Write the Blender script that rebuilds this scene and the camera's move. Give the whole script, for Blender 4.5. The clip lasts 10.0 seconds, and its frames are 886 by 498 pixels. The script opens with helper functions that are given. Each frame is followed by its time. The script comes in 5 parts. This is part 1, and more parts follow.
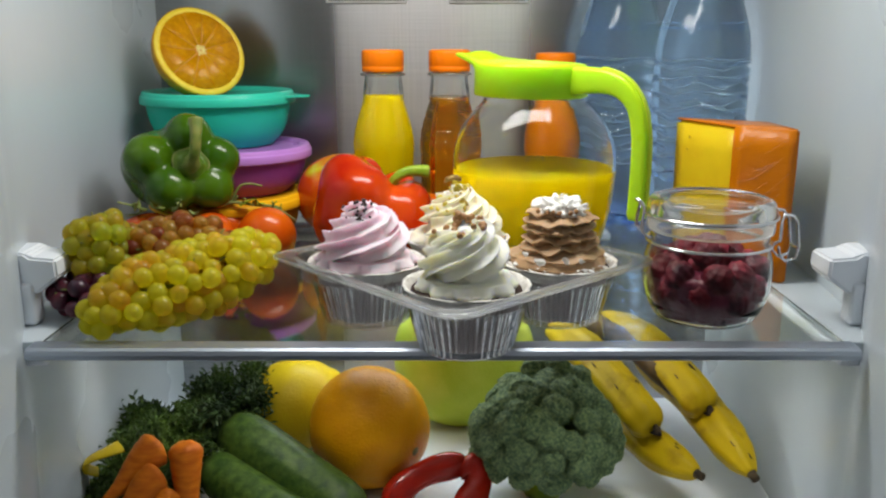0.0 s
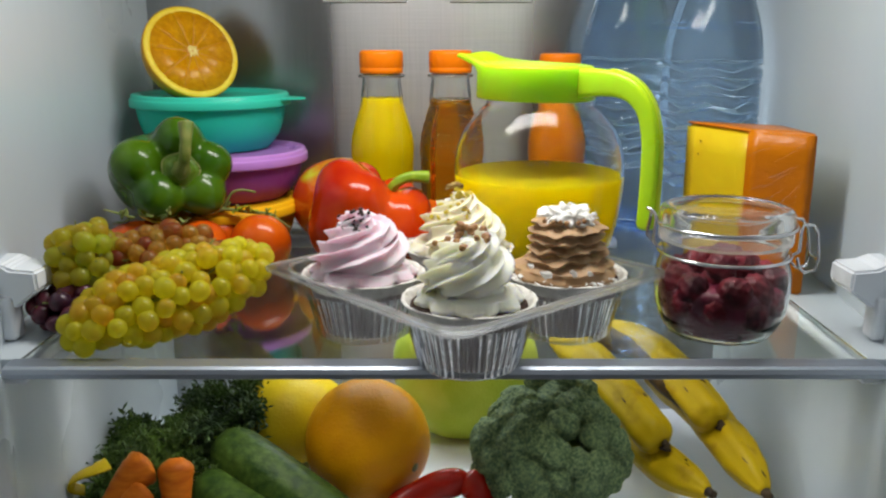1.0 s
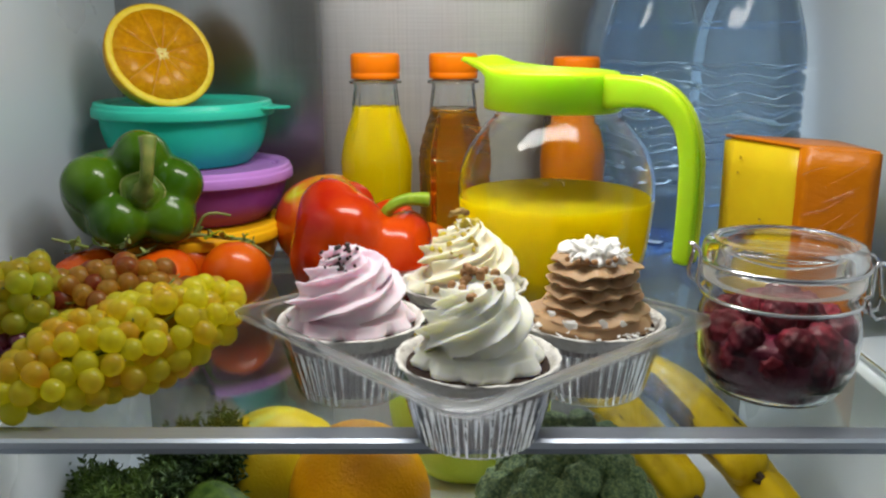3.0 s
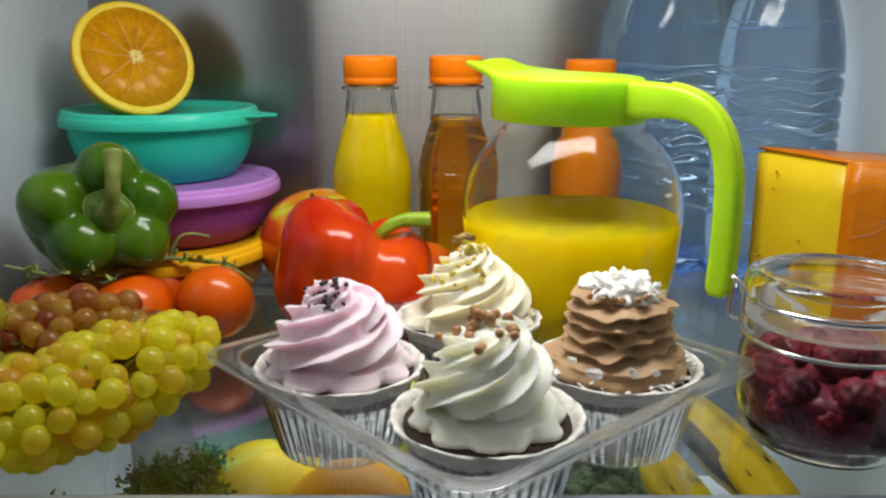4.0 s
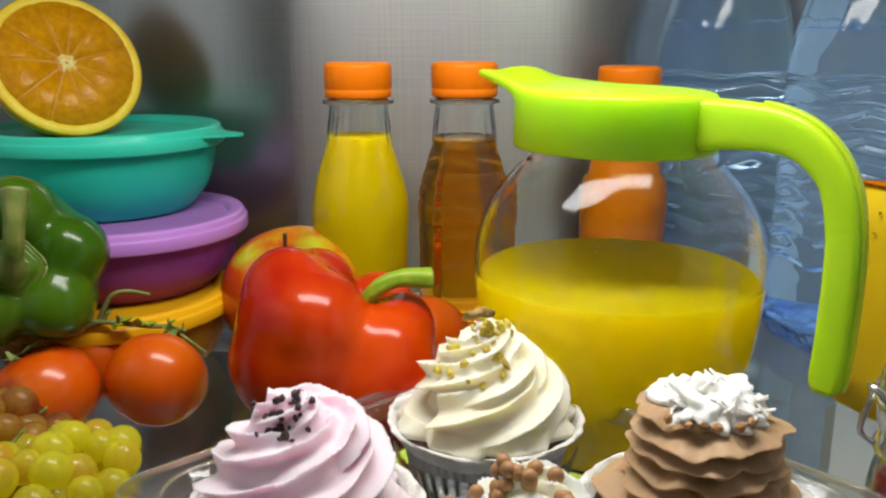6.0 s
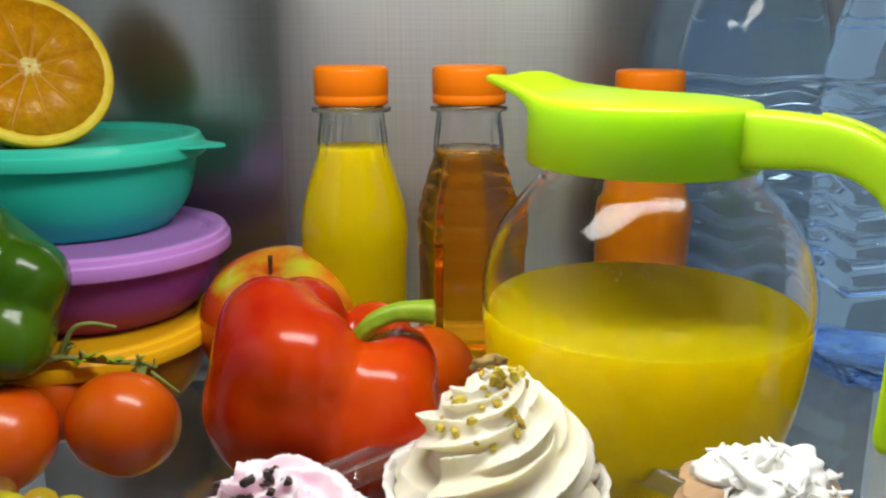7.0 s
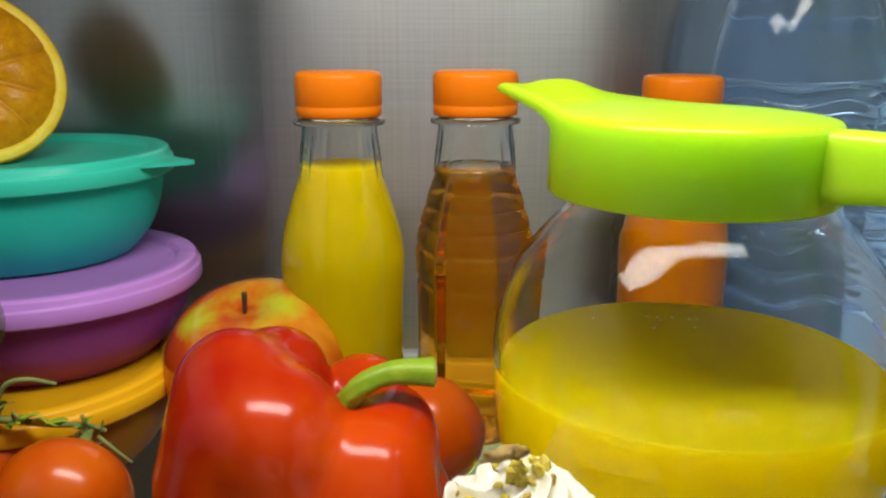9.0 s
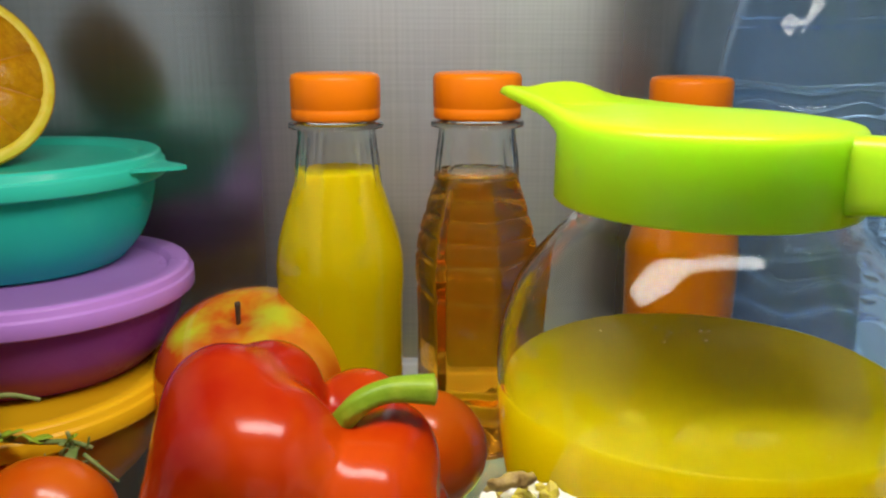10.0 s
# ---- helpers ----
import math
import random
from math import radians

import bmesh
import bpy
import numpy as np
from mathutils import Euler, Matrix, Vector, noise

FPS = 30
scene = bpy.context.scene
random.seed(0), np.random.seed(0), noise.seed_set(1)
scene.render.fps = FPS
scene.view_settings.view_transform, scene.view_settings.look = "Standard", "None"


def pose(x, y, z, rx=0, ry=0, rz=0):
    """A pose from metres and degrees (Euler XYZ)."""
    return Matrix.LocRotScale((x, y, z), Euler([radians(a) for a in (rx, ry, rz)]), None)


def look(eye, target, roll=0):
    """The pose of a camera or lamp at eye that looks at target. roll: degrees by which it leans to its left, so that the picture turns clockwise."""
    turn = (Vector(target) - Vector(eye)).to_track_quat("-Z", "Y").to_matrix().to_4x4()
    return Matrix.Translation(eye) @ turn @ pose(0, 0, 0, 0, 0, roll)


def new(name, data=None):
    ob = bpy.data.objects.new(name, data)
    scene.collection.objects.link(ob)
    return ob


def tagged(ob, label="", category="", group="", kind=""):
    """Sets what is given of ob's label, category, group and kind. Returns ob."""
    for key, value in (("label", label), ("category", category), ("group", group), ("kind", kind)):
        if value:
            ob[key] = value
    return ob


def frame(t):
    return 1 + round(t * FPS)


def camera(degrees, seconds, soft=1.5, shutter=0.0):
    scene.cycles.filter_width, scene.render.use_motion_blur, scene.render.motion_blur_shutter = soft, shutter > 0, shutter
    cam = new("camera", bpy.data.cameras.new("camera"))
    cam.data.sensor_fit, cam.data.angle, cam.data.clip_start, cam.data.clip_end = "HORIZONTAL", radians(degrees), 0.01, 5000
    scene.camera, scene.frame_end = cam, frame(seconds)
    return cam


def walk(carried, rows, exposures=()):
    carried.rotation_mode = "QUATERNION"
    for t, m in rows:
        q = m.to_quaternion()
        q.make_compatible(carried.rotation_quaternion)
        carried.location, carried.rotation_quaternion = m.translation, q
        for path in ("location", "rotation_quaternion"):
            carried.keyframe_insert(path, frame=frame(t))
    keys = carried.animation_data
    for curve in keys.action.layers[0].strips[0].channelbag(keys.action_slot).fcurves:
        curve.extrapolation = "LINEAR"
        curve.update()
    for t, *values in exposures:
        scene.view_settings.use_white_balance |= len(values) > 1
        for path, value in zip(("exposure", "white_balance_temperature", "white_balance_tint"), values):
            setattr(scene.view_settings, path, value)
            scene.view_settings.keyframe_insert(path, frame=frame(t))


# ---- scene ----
from mathutils.bvhtree import BVHTree

# A level slide into the refrigerator, looking down by TILT degrees. The glass shelf's top is z = 0.
cam = camera(54.45, 10.0, soft=2.3)
TILT = 14.17
ROWS = [
    (0, 0.0000, 0.0000, 0.1900),
    (0.5, -0.0003, 0.0128, 0.1899),
    (1, -0.0007, 0.0296, 0.1900),
    (1.5, -0.0009, 0.0472, 0.1902),
    (2, -0.0013, 0.0698, 0.1902),
    (2.5, -0.0017, 0.0929, 0.1901),
    (4, -0.0035, 0.1840, 0.1906),
    (4.5, -0.0043, 0.2162, 0.1906),
    (5, -0.0052, 0.2517, 0.1906),
    (5.5, -0.0059, 0.2812, 0.1907),
    (7, -0.0078, 0.3581, 0.1909),
    (7.5, -0.0082, 0.3769, 0.1910),
    (8, -0.0084, 0.3956, 0.1909),
    (8.5, -0.0086, 0.4100, 0.1908),
    (9, -0.0088, 0.4219, 0.1909),
    (9.5, -0.0089, 0.4297, 0.1910),
    (10, -0.0091, 0.4359, 0.1910),
]
walk(cam, [(t, pose(x, y, z, 90 - TILT, 0, 0)) for t, x, y, z in ROWS], [(0, -0.08), (2.5, -0.12), (4, -0.15), (7, -0.25), (10, -0.28)])

# ---- light ----
world = bpy.data.worlds.new("room_world")
scene.world = world
world.use_nodes = True
world.node_tree.nodes["Background"].inputs[0].default_value = (0.80, 0.86, 0.95, 1)
world.node_tree.nodes["Background"].inputs[1].default_value = 0.05
scene.view_settings.exposure = 0.0


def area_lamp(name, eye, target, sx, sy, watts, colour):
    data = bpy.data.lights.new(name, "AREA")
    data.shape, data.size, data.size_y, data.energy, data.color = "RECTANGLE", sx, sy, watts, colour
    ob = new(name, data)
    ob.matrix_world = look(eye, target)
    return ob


# the strip lamp in the roof of the compartment, an unseen fill added under the shelf's rear edge, and an
# added upward fill, which brightens the ceiling in front of the open door
area_lamp("cabinet_lamp", (0.0, 0.605, 0.372), (0.0, 0.607, 0.0), 0.31, 0.070, 1.86, (1.0, 0.98, 0.94))
# added fill without a seen fixture; bounces soft front light off the ceiling
area_lamp("room_bounce_fill", (0.1, -0.12, 0.36), (0.1, -0.10, 1.0), 0.7, 0.5, 2.15, (0.93, 0.97, 1.0))
# added with no seen source, to brighten the fruit and floor of the lower shelf
area_lamp("lower_shelf_fill", (0.0, 0.86, -0.021), (0.0, 0.80, -0.3), 0.30, 0.02, 0.54, (0.86, 0.94, 1.0))

# ---- materials ----


def nodes_of(name):
    m = bpy.data.materials.new(name)
    m.use_nodes = True
    t = m.node_tree
    return m, t, t.nodes, t.links, t.nodes["Principled BSDF"]


def mat(name, a, b=None, rough=0.5, spec=0.5, metal=0.0, scale=60, mix=(0.35, 0.65), bump=0.0, bscale=300, bdist=0.001, sss=0.0,
        sssr=(0.01, 0.005, 0.003), trans=0.0, ior=1.45, coat=0.0, per_object=0.0, stretch=(1, 1, 1), rough_var=0.08):
    """A principled surface with two tones mixed by noise, uneven gloss and fine relief; per_object shifts the mix piece by piece."""
    m, t, N, L, p = nodes_of(name)
    b = b or tuple(c * 0.85 for c in a)
    co = N.new("ShaderNodeTexCoord")
    mp = N.new("ShaderNodeMapping")
    mp.inputs["Scale"].default_value = stretch
    L.new(co.outputs["Object"], mp.inputs[0])
    nz = N.new("ShaderNodeTexNoise")
    nz.inputs["Scale"].default_value, nz.inputs["Detail"].default_value = scale, 4
    L.new(mp.outputs[0], nz.inputs["Vector"])
    ramp = N.new("ShaderNodeMapRange")
    ramp.inputs["From Min"].default_value, ramp.inputs["From Max"].default_value = mix
    L.new(nz.outputs["Fac"], ramp.inputs["Value"])
    fac = ramp.outputs[0]
    if per_object:
        info = N.new("ShaderNodeObjectInfo")
        mul = N.new("ShaderNodeMath")
        mul.operation = "MULTIPLY_ADD"
        L.new(info.outputs["Random"], mul.inputs[0])
        mul.inputs[1].default_value = per_object
        L.new(fac, mul.inputs[2])
        sub = N.new("ShaderNodeMath")
        sub.operation, sub.use_clamp = "SUBTRACT", True
        L.new(mul.outputs[0], sub.inputs[0])
        sub.inputs[1].default_value = per_object / 2
        fac = sub.outputs[0]
    cm = N.new("ShaderNodeMix")
    cm.data_type = "RGBA"
    L.new(fac, cm.inputs[0])
    cm.inputs[6].default_value, cm.inputs[7].default_value = (*a, 1), (*b, 1)
    L.new(cm.outputs[2], p.inputs["Base Color"])
    fine = N.new("ShaderNodeTexNoise")
    fine.inputs["Scale"].default_value, fine.inputs["Detail"].default_value = bscale, 3
    L.new(mp.outputs[0], fine.inputs["Vector"])
    rr = N.new("ShaderNodeMapRange")
    rr.inputs["To Min"].default_value, rr.inputs["To Max"].default_value = max(0, rough - rough_var), rough + rough_var
    L.new(nz.outputs["Fac"], rr.inputs["Value"])
    L.new(rr.outputs[0], p.inputs["Roughness"])
    if bump:
        bp = N.new("ShaderNodeBump")
        bp.inputs["Strength"].default_value, bp.inputs["Distance"].default_value = bump, bdist
        L.new(fine.outputs["Fac"], bp.inputs["Height"])
        L.new(bp.outputs[0], p.inputs["Normal"])
    p.inputs["Metallic"].default_value, p.inputs["IOR"].default_value, p.inputs["Specular IOR Level"].default_value = metal, ior, spec
    p.inputs["Transmission Weight"].default_value = trans
    p.inputs["Subsurface Weight"].default_value, p.inputs["Subsurface Scale"].default_value = sss, 1.0
    p.inputs["Subsurface Radius"].default_value = sssr
    p.inputs["Coat Weight"].default_value, p.inputs["Coat Roughness"].default_value = coat, 0.08
    return m


def clear(name, tint=(1, 1, 1), rough=0.0, ior=1.45):
    m, t, N, L, p = nodes_of(name)
    p.inputs["Base Color"].default_value = (*tint, 1)
    p.inputs["Roughness"].default_value, p.inputs["IOR"].default_value = rough, ior
    p.inputs["Transmission Weight"].default_value = 1.0
    return m


def film(name, tint=(1, 1, 1), ior=1.5, rough=0.06, haze=0.05):
    """A thin clear plastic sheet: it lets light straight through and mirrors by Fresnel."""
    m, t, N, L, p = nodes_of(name)
    tr, gl, fr, mx = (N.new("ShaderNode" + k) for k in ("BsdfTransparent", "BsdfGlossy", "Fresnel", "MixShader"))
    tr.inputs[0].default_value = (*tint, 1)
    gl.inputs["Roughness"].default_value, fr.inputs[0].default_value = rough, ior
    co, nz, bp = N.new("ShaderNodeTexCoord"), N.new("ShaderNodeTexNoise"), N.new("ShaderNodeBump")
    nz.inputs["Scale"].default_value = 90
    bp.inputs["Strength"].default_value, bp.inputs["Distance"].default_value = 0.5, 0.002
    L.new(co.outputs["Object"], nz.inputs["Vector"])
    L.new(nz.outputs["Fac"], bp.inputs["Height"])
    L.new(bp.outputs[0], gl.inputs["Normal"])
    L.new(fr.outputs[0], mx.inputs[0])
    L.new(tr.outputs[0], mx.inputs[1])
    L.new(gl.outputs[0], mx.inputs[2])
    hz, hm = N.new("ShaderNodeBsdfTranslucent"), N.new("ShaderNodeMixShader")
    hz.inputs[0].default_value, hm.inputs[0].default_value = (0.9, 0.9, 0.9, 1), haze
    L.new(mx.outputs[0], hm.inputs[1])
    L.new(hz.outputs[0], hm.inputs[2])
    L.new(hm.outputs[0], N["Material Output"].inputs[0])
    return m


def cloudy(name, a, b, through_by):
    """A cloudy liquid: it scatters light back and also passes it on, so that its whole body glows evenly, under a faintly glossy face."""
    m, t, N, L, p = nodes_of(name)
    co, nz, cm = N.new("ShaderNodeTexCoord"), N.new("ShaderNodeTexNoise"), N.new("ShaderNodeMix")
    cm.data_type = "RGBA"
    nz.inputs["Scale"].default_value, nz.inputs["Detail"].default_value = 25, 4
    L.new(co.outputs["Object"], nz.inputs["Vector"])
    L.new(nz.outputs["Fac"], cm.inputs[0])
    cm.inputs[6].default_value, cm.inputs[7].default_value = (*a, 1), (*b, 1)
    tl, mx = N.new("ShaderNodeBsdfTranslucent"), N.new("ShaderNodeMixShader")
    L.new(cm.outputs[2], p.inputs["Base Color"])
    p.inputs["Roughness"].default_value, p.inputs["Specular IOR Level"].default_value = 0.30, 0.06
    p.inputs["Subsurface Weight"].default_value, p.inputs["Subsurface Scale"].default_value = 0.5, 1.0
    p.inputs["Subsurface Radius"].default_value = (0.012, 0.010, 0.002)
    L.new(cm.outputs[2], tl.inputs[0])
    mx.inputs[0].default_value = through_by
    L.new(p.outputs[0], mx.inputs[1])
    L.new(tl.outputs[0], mx.inputs[2])
    L.new(mx.outputs[0], N["Material Output"].inputs[0])
    return m


def brushed_steel(name):
    """Steel that is strongly brushed in its middle and smoother, more mirror-like, towards both sides."""
    m, t, N, L, p = nodes_of(name)
    co, mp, nz = N.new("ShaderNodeTexCoord"), N.new("ShaderNodeMapping"), N.new("ShaderNodeTexNoise")
    mp.inputs["Scale"].default_value = (12, 1, 700)
    L.new(co.outputs["Object"], mp.inputs[0])
    L.new(mp.outputs[0], nz.inputs["Vector"])
    nz.inputs["Scale"].default_value, nz.inputs["Detail"].default_value = 1.0, 5
    mp2, nz2 = N.new("ShaderNodeMapping"), N.new("ShaderNodeTexNoise")
    mp2.inputs["Scale"].default_value = (500, 1, 10)
    L.new(co.outputs["Object"], mp2.inputs[0])
    L.new(mp2.outputs[0], nz2.inputs["Vector"])
    nz2.inputs["Scale"].default_value = 1.0
    add = N.new("ShaderNodeMath")
    L.new(nz.outputs["Fac"], add.inputs[0])
    L.new(nz2.outputs["Fac"], add.inputs[1])
    cr = N.new("ShaderNodeMapRange")
    cr.inputs["From Min"].default_value, cr.inputs["From Max"].default_value = 0.6, 1.4
    cr.inputs["To Min"].default_value, cr.inputs["To Max"].default_value = 0.37, 0.47
    L.new(add.outputs[0], cr.inputs["Value"])
    cc = N.new("ShaderNodeCombineColor")
    for k in range(3):
        L.new(cr.outputs[0], cc.inputs[k])
    L.new(cc.outputs[0], p.inputs["Base Color"])
    p.inputs["Metallic"].default_value = 0.95
    sep, middle = N.new("ShaderNodeSeparateXYZ"), N.new("ShaderNodeMath")
    L.new(co.outputs["Object"], sep.inputs[0])
    middle.operation = "MULTIPLY"
    for k, (x0, x1, y0, y1) in enumerate(((-0.122, -0.104, 0.0, 1.0), (0.060, 0.120, 1.0, 0.0))):
        edge = N.new("ShaderNodeMapRange")
        edge.interpolation_type = "SMOOTHSTEP"
        for slot, value in zip(("From Min", "From Max", "To Min", "To Max"), (x0, x1, y0, y1)):
            edge.inputs[slot].default_value = value
        L.new(sep.outputs[0], edge.inputs["Value"])
        L.new(edge.outputs[0], middle.inputs[k])
    for slot, y0, y1 in (("Roughness", 0.22, 0.33), ("Anisotropic", 0.65, 0.9)):
        mr = N.new("ShaderNodeMapRange")
        mr.inputs["To Min"].default_value, mr.inputs["To Max"].default_value = y0, y1
        L.new(middle.outputs[0], mr.inputs["Value"])
        L.new(mr.outputs[0], p.inputs[slot])
    tg = N.new("ShaderNodeCombineXYZ")
    tg.inputs[2].default_value = 1.0
    L.new(tg.outputs[0], p.inputs["Tangent"])
    bp = N.new("ShaderNodeBump")
    bp.inputs["Distance"].default_value = 0.0004
    grain = N.new("ShaderNodeMath")
    grain.operation = "MULTIPLY"
    L.new(middle.outputs[0], grain.inputs[0])
    grain.inputs[1].default_value = 0.13
    L.new(grain.outputs[0], bp.inputs["Strength"])
    L.new(add.outputs[0], bp.inputs["Height"])
    L.new(bp.outputs[0], p.inputs["Normal"])
    return m


def sheer(name, a, b, mix, through_by, rough, vary=0.0, scale=50, glassy=0.0):
    """A translucent skin or thin plastic: it scatters light back and lets some through; vary gives each piece its own tone between the two."""
    m = mat(name, a, b, rough=rough, scale=scale, mix=mix, per_object=vary, spec=0.4, ior=1.36, bump=0.05, coat=0.1, trans=glassy)
    N, L = m.node_tree.nodes, m.node_tree.links
    p = N["Principled BSDF"]
    tl, mx = N.new("ShaderNodeBsdfTranslucent"), N.new("ShaderNodeMixShader")
    L.new(p.inputs["Base Color"].links[0].from_socket, tl.inputs[0])
    mx.inputs[0].default_value = through_by
    L.new(p.outputs[0], mx.inputs[1])
    L.new(tl.outputs[0], mx.inputs[2])
    L.new(mx.outputs[0], N["Material Output"].inputs[0])
    return m


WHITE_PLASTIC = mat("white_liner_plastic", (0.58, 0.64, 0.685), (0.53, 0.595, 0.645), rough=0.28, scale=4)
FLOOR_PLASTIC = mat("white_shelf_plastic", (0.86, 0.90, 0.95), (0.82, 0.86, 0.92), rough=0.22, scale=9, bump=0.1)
STEEL = brushed_steel("brushed_steel_panel")
ROOM = mat("room_bounce_shell", (0.60, 0.60, 0.60), (0.55, 0.55, 0.55), rough=0.8, scale=3)
# unseen floor; its dark tone is there to cut light bounced from below
ROOM_FLOOR = mat("low_bounce_floor", (0.09, 0.085, 0.08), (0.06, 0.058, 0.055), rough=0.45, scale=6)
SHELF_GLASS = clear("shelf_glass", (0.93, 0.97, 0.96))
CHROME_TRIM = mat("satin_trim", (0.52, 0.57, 0.64), (0.43, 0.48, 0.56), rough=0.40, metal=0.9, scale=20, stretch=(0.2, 6, 6))
CHROME = mat("steel_wire", (0.75, 0.75, 0.76), (0.6, 0.6, 0.62), rough=0.15, metal=1.0)
GLASS = clear("clear_glass", (0.985, 0.99, 0.985))
THIN_GLASS = clear("thin_clear_glass", (0.985, 0.99, 0.985), ior=1.27)
PET = clear("clear_bottle_plastic", (0.97, 0.985, 0.98), 0.02, 1.4)
WATER = mat("blue_water_bottle", (0.57, 0.76, 0.95), (0.51, 0.71, 0.92), rough=0.02, rough_var=0.01, scale=20, trans=0.93, ior=1.30)
BLUE_PET = mat("blue_bottle_base", (0.10, 0.30, 0.85), (0.55, 0.74, 0.97), rough=0.06, scale=120, trans=0.9, ior=1.35, bump=1.0, bscale=130, bdist=0.003)
TEA = mat("amber_tea", (1.0, 0.48, 0.022), (1.0, 0.39, 0.014), rough=0.01, rough_var=0.01, scale=30, trans=0.97, ior=1.50)
BLUE_CAP = mat("blue_cap", (0.03, 0.16, 0.6), rough=0.35)
TRAY = film("clear_tray_film", (0.94, 0.94, 0.95), 1.14, 0.10, 0.05)
TRAY_RIM = film("clear_tray_rim", (0.97, 0.97, 0.98), 1.6, 0.08, 0.26)
JUICE = cloudy("orange_juice", (0.94, 0.80, 0.005), (0.88, 0.71, 0.005), 0.80)
LIME = mat("lime_plastic", (0.45, 0.77, 0.014), (0.43, 0.73, 0.012), spec=0.35, rough=0.30, scale=12, bump=0.05, bscale=500, sss=0.6, sssr=(0.016, 0.024, 0.002))
ORANGE_CAP = mat("orange_plastic", (0.93, 0.225, 0.002), (0.90, 0.20, 0.002), spec=0.25, rough=0.36, scale=40, bump=0.05)
TURQ = sheer("turquoise_plastic", (0.050, 0.71, 0.51), (0.045, 0.66, 0.48), (0.35, 0.65), 0.20, 0.33, scale=20)
TURQ_BODY = sheer("turquoise_body", (0.055, 0.90, 0.72), (0.050, 0.85, 0.68), (0.35, 0.65), 0.52, 0.28, scale=20)
LILAC = sheer("lilac_plastic", (0.64, 0.30, 0.80), (0.60, 0.27, 0.76), (0.35, 0.65), 0.20, 0.30, scale=20)
PLUM = sheer("plum_plastic", (0.52, 0.130, 0.62), (0.48, 0.11, 0.57), (0.35, 0.65), 0.50, 0.26, scale=20)
AMBER_LID = mat("amber_plastic", (0.92, 0.50, 0.010), (0.88, 0.44, 0.008), spec=0.22, rough=0.3, scale=20)
AMBER_BODY = sheer("amber_body", (0.72, 0.28, 0.010), (0.64, 0.22, 0.008), (0.35, 0.65), 0.45, 0.24, scale=20)
GREEN_PEPPER = mat("green_pepper_skin", (0.024, 0.080, 0.002), (0.064, 0.138, 0.004), spec=0.36, rough=0.19, scale=22, bump=0.08, bscale=500)
RED_PEPPER = mat("red_pepper_skin", (0.35, 0.006, 0.001), (0.58, 0.058, 0.002), spec=0.33, rough=0.17, scale=18, bump=0.05, bscale=500)
STEM = mat("green_stem", (0.18, 0.31, 0.006), (0.33, 0.44, 0.025), rough=0.5, scale=90, bump=0.3, bscale=400)
DARK_STEM = mat("dark_green_stem", (0.10, 0.16, 0.018), (0.22, 0.24, 0.055), rough=0.45, scale=90, bump=0.3, bscale=400)
CALYX = mat("green_calyx", (0.060, 0.125, 0.006), (0.105, 0.180, 0.012), rough=0.3, scale=60, bump=0.2, bscale=300)
CUT_STEM = mat("cut_stem", (0.42, 0.36, 0.16), (0.26, 0.20, 0.08), rough=0.8, scale=500, bump=0.5, bscale=700)
DRY_STEM = mat("dry_stem", (0.13, 0.19, 0.035), (0.28, 0.30, 0.09), rough=0.7, scale=120, bump=0.4)
TOMATO = mat("tomato_skin", (0.60, 0.055, 0.002), (0.66, 0.115, 0.003), spec=0.36, rough=0.22, scale=25, coat=0.1, sss=0.1, sssr=(0.01, 0.003, 0.001))


def apple_skin(name):
    """Red streaks over yellow, running from the crown, which stays yellow-green round the stem."""
    m = mat(name, (0.56, 0.060, 0.003), (0.72, 0.29, 0.012), rough=0.22, scale=42, mix=(0.44, 0.78), coat=0.3, stretch=(1, 1, 0.25), bump=0.03)
    N, L = m.node_tree.nodes, m.node_tree.links
    co, sep, nz = N.new("ShaderNodeTexCoord"), N.new("ShaderNodeSeparateXYZ"), N.new("ShaderNodeTexNoise")
    nz.inputs["Scale"].default_value, nz.inputs["Detail"].default_value = 38, 4
    L.new(co.outputs["Object"], sep.inputs[0])
    L.new(co.outputs["Object"], nz.inputs["Vector"])
    add, ramp, cm = N.new("ShaderNodeMath"), N.new("ShaderNodeMapRange"), N.new("ShaderNodeMix")
    add.operation, cm.data_type = "MULTIPLY_ADD", "RGBA"
    L.new(nz.outputs["Fac"], add.inputs[0])
    add.inputs[1].default_value = 0.030
    L.new(sep.outputs[2], add.inputs[2])
    ramp.inputs["From Min"].default_value, ramp.inputs["From Max"].default_value = 0.0440, 0.0510
    L.new(add.outputs[0], ramp.inputs["Value"])
    skin = N["Principled BSDF"].inputs["Base Color"]
    L.new(ramp.outputs[0], cm.inputs[0])
    L.new(skin.links[0].from_socket, cm.inputs[6])
    cm.inputs[7].default_value = (0.52, 0.50, 0.02, 1)
    L.new(cm.outputs[2], skin)
    return m


APPLE = apple_skin("apple_skin")
RIND = mat("orange_rind", (0.76, 0.34, 0.002), (0.68, 0.275, 0.002), spec=0.22, rough=0.38, scale=30, bump=0.6, bscale=420, bdist=0.0015)
MEMBRANE = mat("orange_membrane", (0.50, 0.185, 0.001), (0.56, 0.23, 0.003), rough=0.4, scale=200)
HALF_RIND = mat("cut_orange_rind", (0.60, 0.30, 0.004), (0.52, 0.23, 0.003), rough=0.38, scale=30, bump=0.6, bscale=420, bdist=0.0015)
PITH = mat("orange_pith", (0.80, 0.55, 0.015), (0.84, 0.66, 0.06), rough=0.5, scale=160, bump=0.3, bscale=500)
